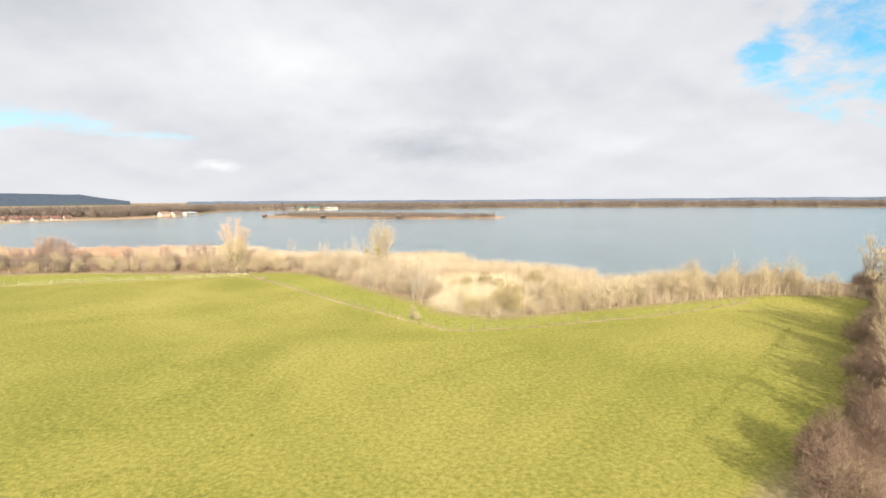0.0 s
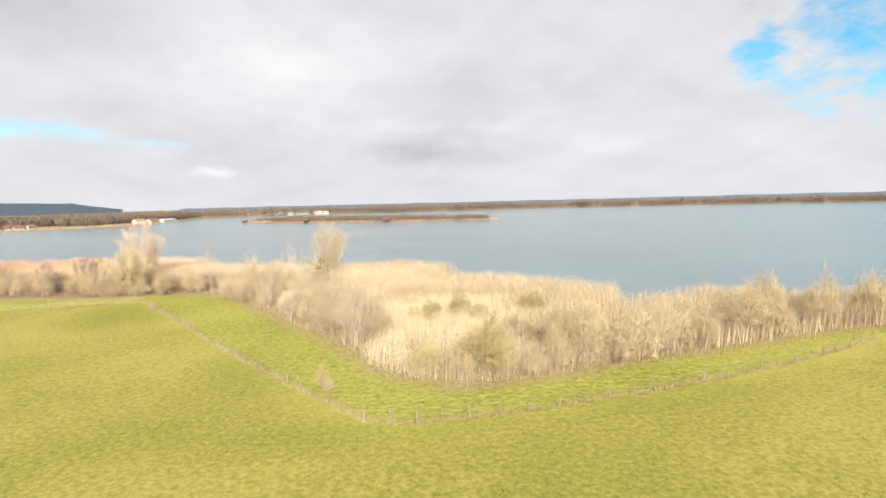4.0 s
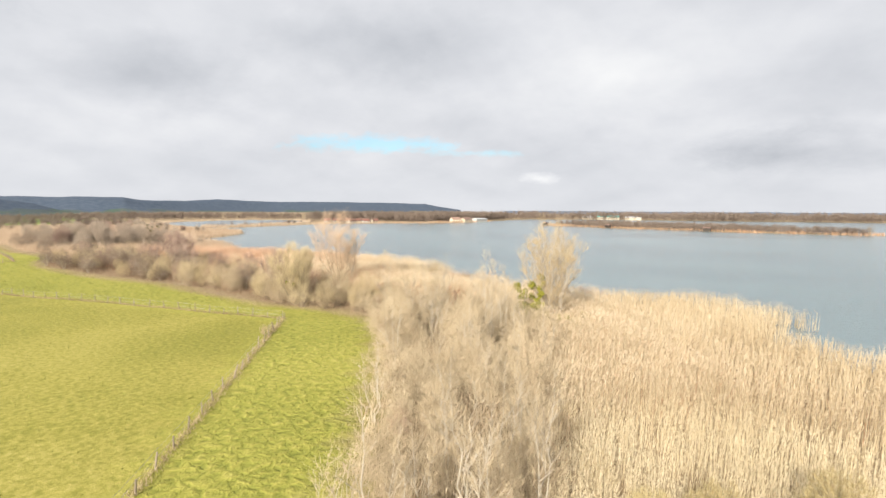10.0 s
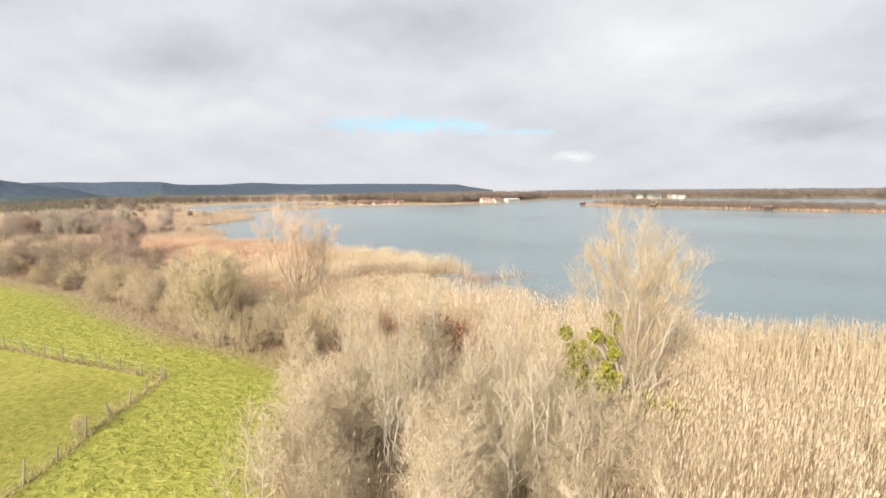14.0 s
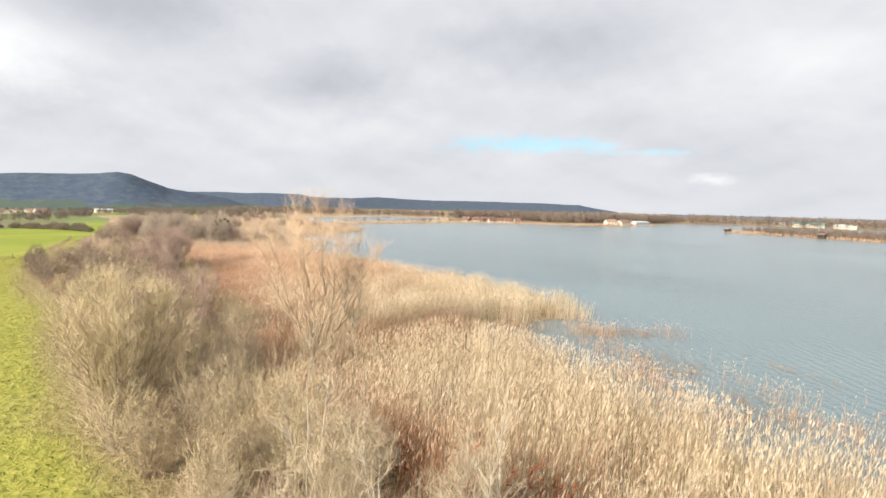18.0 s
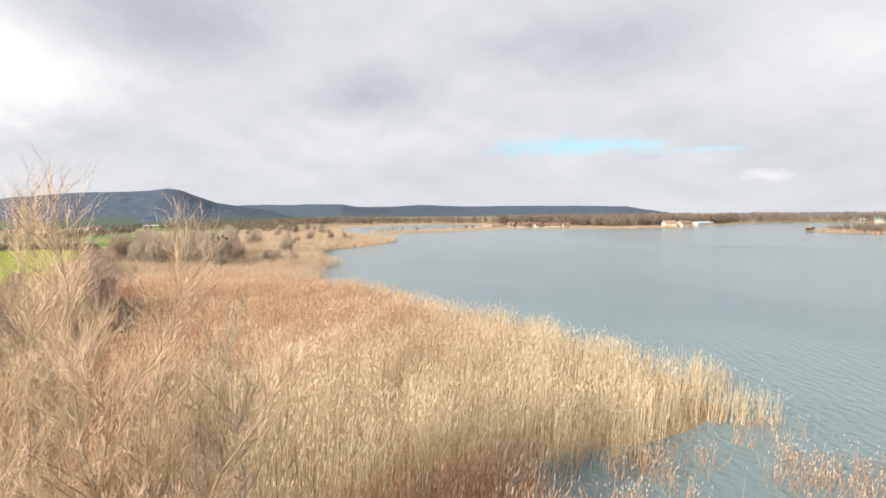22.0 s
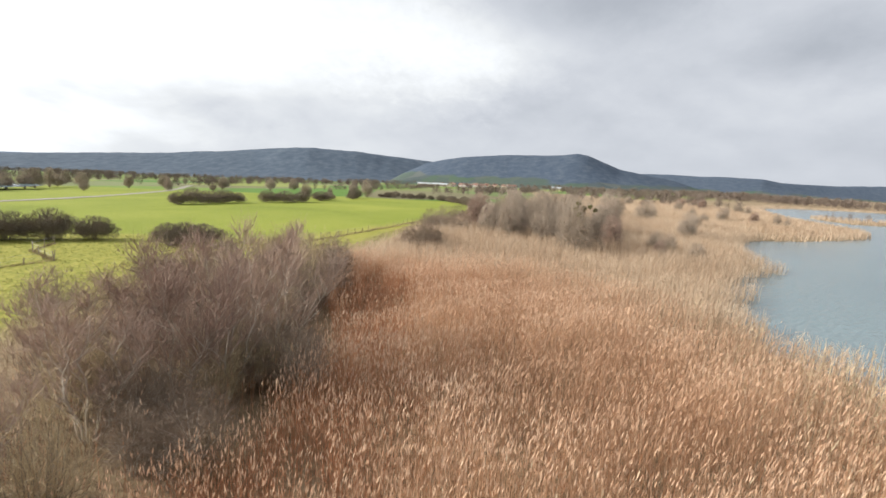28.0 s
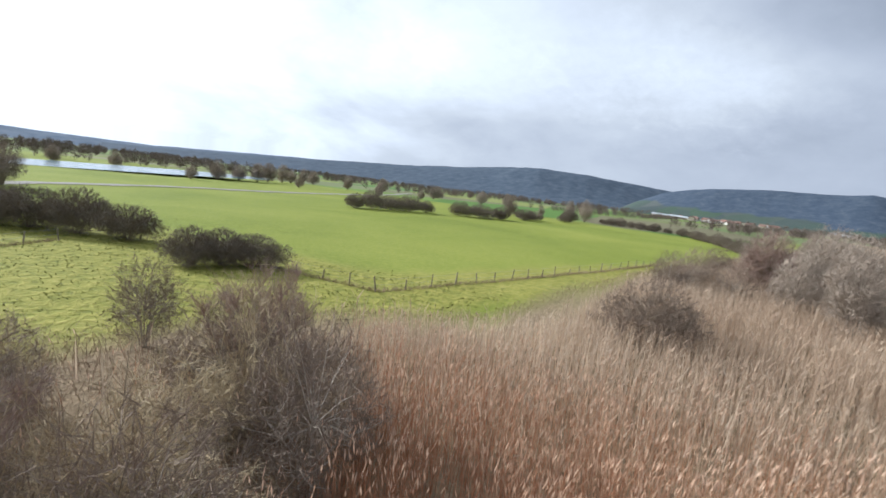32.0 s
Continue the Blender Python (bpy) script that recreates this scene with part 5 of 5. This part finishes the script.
def house(label, x, y, wide, deep, tall, ridge_m, yaw, walls, roofing, detail=True, group=""):
    """A gabled house: walls, two roof slopes with thickness, chimney, windows and a door."""
    thing = tagged(new("house"), label, "house", group)
    w2, d2 = wide / 2, deep / 2
    v = [(-w2, -d2, -1), (w2, -d2, -1), (w2, d2, -1), (-w2, d2, -1), (-w2, -d2, tall), (w2, -d2, tall), (w2, d2, tall), (-w2, d2, tall), (-w2, 0, tall + ridge_m), (w2, 0, tall + ridge_m)]
    part("wall", mesh_of("wall", v, [(0, 1, 5, 4), (2, 3, 7, 6), (1, 2, 6, 9, 5), (3, 0, 4, 8, 7), (4, 5, 9, 8), (6, 7, 8, 9)], walls), thing)
    for s in (-1, 1):
        e, o = 0.5, ridge_m / d2 * 0.5
        a = [(-w2 - e, s * (d2 + e), tall - o), (w2 + e, s * (d2 + e), tall - o), (w2 + e, 0, tall + ridge_m), (-w2 - e, 0, tall + ridge_m)]
        vv = [(p[0], p[1], p[2] + 0.06) for p in a] + [(p[0], p[1], p[2] + 0.28) for p in a]
        part("roof", mesh_of("roof", vv, [(0, 3, 2, 1), (4, 5, 6, 7), (0, 1, 5, 4), (1, 2, 6, 5), (2, 3, 7, 6), (3, 0, 4, 7)], roofing), thing)
    if detail:
        part("chimney", mesh_of("chimney", *box(w2 * 0.5, -0.35, tall + ridge_m * 0.6, w2 * 0.5 + 0.6, 0.35, tall + ridge_m + 0.9), roof_brown), thing)
        k = max(2, int(wide / 3))
        for s in (-1, 1):
            for i in range(k):
                cx = -w2 + (i + 0.5) * wide / k
                yy = s * (d2 + 0.03)
                low = (i == k // 2 and s < 0)
                out_m, in_m = max(yy, yy - s * 0.06), min(yy, yy - s * 0.06)
                if low:
                    leaf_door = part("door", mesh_of("door", *box(cx - 0.5, in_m, 0.1, cx + 0.5, out_m, 2.2), door_mat), thing)
                    part("handle", mesh_of("handle", *box(cx + 0.36, in_m - 0.03, 1.05, cx + 0.42, out_m + 0.03, 1.15), wire_mat), leaf_door)
                else:
                    frame_part = part("window", mesh_of("window", *box(cx - 0.55, in_m, 0.95, cx + 0.55, out_m, 2.25), wall_cream), thing)
                    part("pane", mesh_of("pane", *box(cx - 0.47, in_m - 0.02, 1.03, cx + 0.47, out_m + 0.02, 2.17), pane_mat), frame_part)
    thing.matrix_basis = pose(x, y, float(height(np.array([x]), np.array([y]))[0]), 0, 0, yaw)
    return thing


for i, (x, y, wd, yaw) in enumerate([(-393, 497, 10, 20), (-386, 503, 9, 35), (-380, 501, 10, 50), (-377, 511, 11, 40), (-370, 509, 9, 65), (-367, 519, 10, 50), (-360, 521, 11, 60), (-385, 515, 10, 30), (-355, 530, 9, 70)]):
    house("white house with a red tiled roof by the lake", x, y, wd * 0.68, 5, 2.0, 2.0, yaw, wall_cream if i % 3 == 2 else wall_white, roof_red, True, "lakeside village")
for x, y, wd, yaw in [(-296, 632, 14, 80), (-303, 618, 11, 60), (-306, 650, 12, 90)]:
    house("cream lakeside building with a brown roof", x, y, wd, 8, 3.2, 2.4, yaw, wall_cream, roof_brown, True, "beach buildings")
house("long low white beach pavilion", -297, 668, 26, 9, 3.4, 1.0, 85, wall_white, roof_grey, True, "beach buildings")
house("long hall with a turquoise metal roof", -222, 1020, 38, 14, 4.0, 2.6, 6, wall_cream, roof_green, True, "halls beyond the lake")
house("long pale shed beyond the lake", -180, 1024, 26, 12, 3.5, 1.6, 4, wall_cream, roof_grey, True, "halls beyond the lake")
house("long pale shed with a white roof", -258, 1018, 18, 12, 3.5, 2.0, 8, wall_cream, roof_grey, True, "halls beyond the lake")
r2 = random.Random(12)
for i in range(46):
    a, d = radians(r2.gauss(90.2, 2.4)), r2.uniform(985, 1110)
    house("small white village house below the hill", -70 - math.sin(a) * d, 150 + math.cos(a) * d, r2.uniform(9, 15), 8, r2.uniform(3, 5), 2.8, r2.uniform(0, 180), r2.choice([wall_white, wall_white, wall_cream]), r2.choice([roof_red, roof_brown, roof_brown]), False, "village below the hill")
for a, d, wd in ((96.0, 1000, 34), (94.6, 1010, 28), (82.0, 1015, 26)):
    house("long pale farm shed at the village edge", -70 - math.sin(radians(a)) * d, 150 + math.cos(radians(a)) * d, wd, 16, 3.8, 2.2, 90, wall_cream, roof_grey, False, "village below the hill")


# ---- parked car ----
paint_mat = plain("car_paint", (0.018, 0.02, 0.023), (0.03, 0.032, 0.036), 0.3)
tyre_mat = plain("tyre_rubber", (0.012, 0.012, 0.012), (0.025, 0.025, 0.025), 0.9)


def car(label, x, y, yaw):
    """A van-like car: lower body, tapered cabin with glass, bumpers and four wheels."""
    thing = tagged(new("car"), label, "car")

    def shell(name, x0, x1, w0, w1, z0, z1, taper, mat, parent):
        bm = bmesh.new()
        low = [bm.verts.new(p) for p in ((x0, -w0, z0), (x1, -w0, z0), (x1, w0, z0), (x0, w0, z0))]
        top = [bm.verts.new(p) for p in ((x0 + taper, -w1, z1), (x1 - taper * 0.5, -w1, z1), (x1 - taper * 0.5, w1, z1), (x0 + taper, w1, z1))]
        bm.faces.new(low[::-1])
        bm.faces.new(top)
        for k in range(4):
            bm.faces.new((low[k], low[(k + 1) % 4], top[(k + 1) % 4], top[k]))
        bmesh.ops.bevel(bm, geom=bm.edges[:], offset=0.07, segments=2, affect="EDGES")
        me = bpy.data.meshes.new(name)
        bm.to_mesh(me)
        bm.free()
        me.materials.append(mat)
        return part(name, me, parent)

    body = shell("body", -2.2, 2.2, 0.9, 0.88, 0.32, 1.02, 0.08, paint_mat, thing)
    cabin = shell("cabin", -1.15, 2.1, 0.86, 0.68, 1.0, 1.72, 0.55, paint_mat, thing)
    for s in (-1, 1):
        part("window", mesh_of("window", *box(-0.5, s * 0.79 - 0.03, 1.12, 1.7, s * 0.79 + 0.03, 1.5), pane_mat), cabin)
        part("headlight", mesh_of("headlight", *box(-2.24, s * 0.62 - 0.16, 0.66, -2.14, s * 0.62 + 0.16, 0.82), roof_grey), body)
    for wx in (-1.4, 1.4):
        for s in (-1, 1):
            bm = bmesh.new()
            bmesh.ops.create_cone(bm, cap_ends=True, segments=18, radius1=0.33, radius2=0.33, depth=0.22)
            me = bpy.data.meshes.new("wheel")
            bm.to_mesh(me)
            bm.free()
            me.materials.append(tyre_mat)
            part("wheel", me, thing).matrix_basis = pose(wx, s * 0.82, 0.33, 90, 0, 0)
    thing.matrix_basis = pose(x, y, float(height(np.array([x]), np.array([y]))[0]) + 0.1, 0, 0, yaw)


car("dark car standing beside the gravel road", -156.5, 41.0, 110)

# ---- waterside hides ----
board_mat = plain("tarred_boards", (0.025, 0.02, 0.016), (0.06, 0.048, 0.038), 0.9)


def hide(label, x, y, yaw, wide=5.0):
    """A small boarded hide on posts: four walls, a pitched roof, a viewing slot and its legs."""
    thing = tagged(new("bird_hide"), label, "hut", "hides on the lake island")
    w2 = wide / 2
    for s in (-1, 1):
        part("wall", mesh_of("wall", *box(-w2, s * 1.4 - 0.06, 0.5, w2, s * 1.4 + 0.06, 2.5), board_mat), thing)
        part("wall", mesh_of("wall", *box(s * w2 - 0.06, -1.33, 0.5, s * w2 + 0.06, 1.33, 2.5), board_mat), thing)
        low, top = [(-w2 - 0.3, s * 1.8, 2.35), (w2 + 0.3, s * 1.8, 2.35)], [(w2 + 0.3, 0, 3.2), (-w2 - 0.3, 0, 3.2)]
        v = low + top + [(a, b, c + 0.12) for a, b, c in low + top]
        part("roof", mesh_of("roof", v, [(0, 3, 2, 1), (4, 5, 6, 7), (0, 1, 5, 4), (1, 2, 6, 5), (2, 3, 7, 6), (3, 0, 4, 7)], roof_brown), thing)
        for px in (-w2 + 0.2, w2 - 0.2):
            part("post", mesh_of("post", *box(px - 0.1, s * 1.25 - 0.1, -1.6, px + 0.1, s * 1.25 + 0.1, 0.5), post_mat), thing)
    part("floor", mesh_of("floor", *box(-w2 + 0.07, -1.33, 0.42, w2 - 0.07, 1.33, 0.5), board_mat), thing)
    thing.matrix_basis = pose(x, y, -0.1, 0, 0, yaw)


for x, y, yaw, wide in ((-174, 575, -30, 4.5), (-102, 532, -22, 4.5), (-24, 503.5, -12, 5.0)):
    hide("dark boarded hide on posts at the island reeds", x, y, yaw, wide)
tip = vase_tree("dead_tree", "bare dead tree at the tip of the island", "tree", 150, 7.0, 2.6, 4, 0.22, 10, 3, 0.09, 0.9, bark_mat, dark_twig_mat, 0.35)
tip.matrix_basis = pose(67, 491, -0.2)
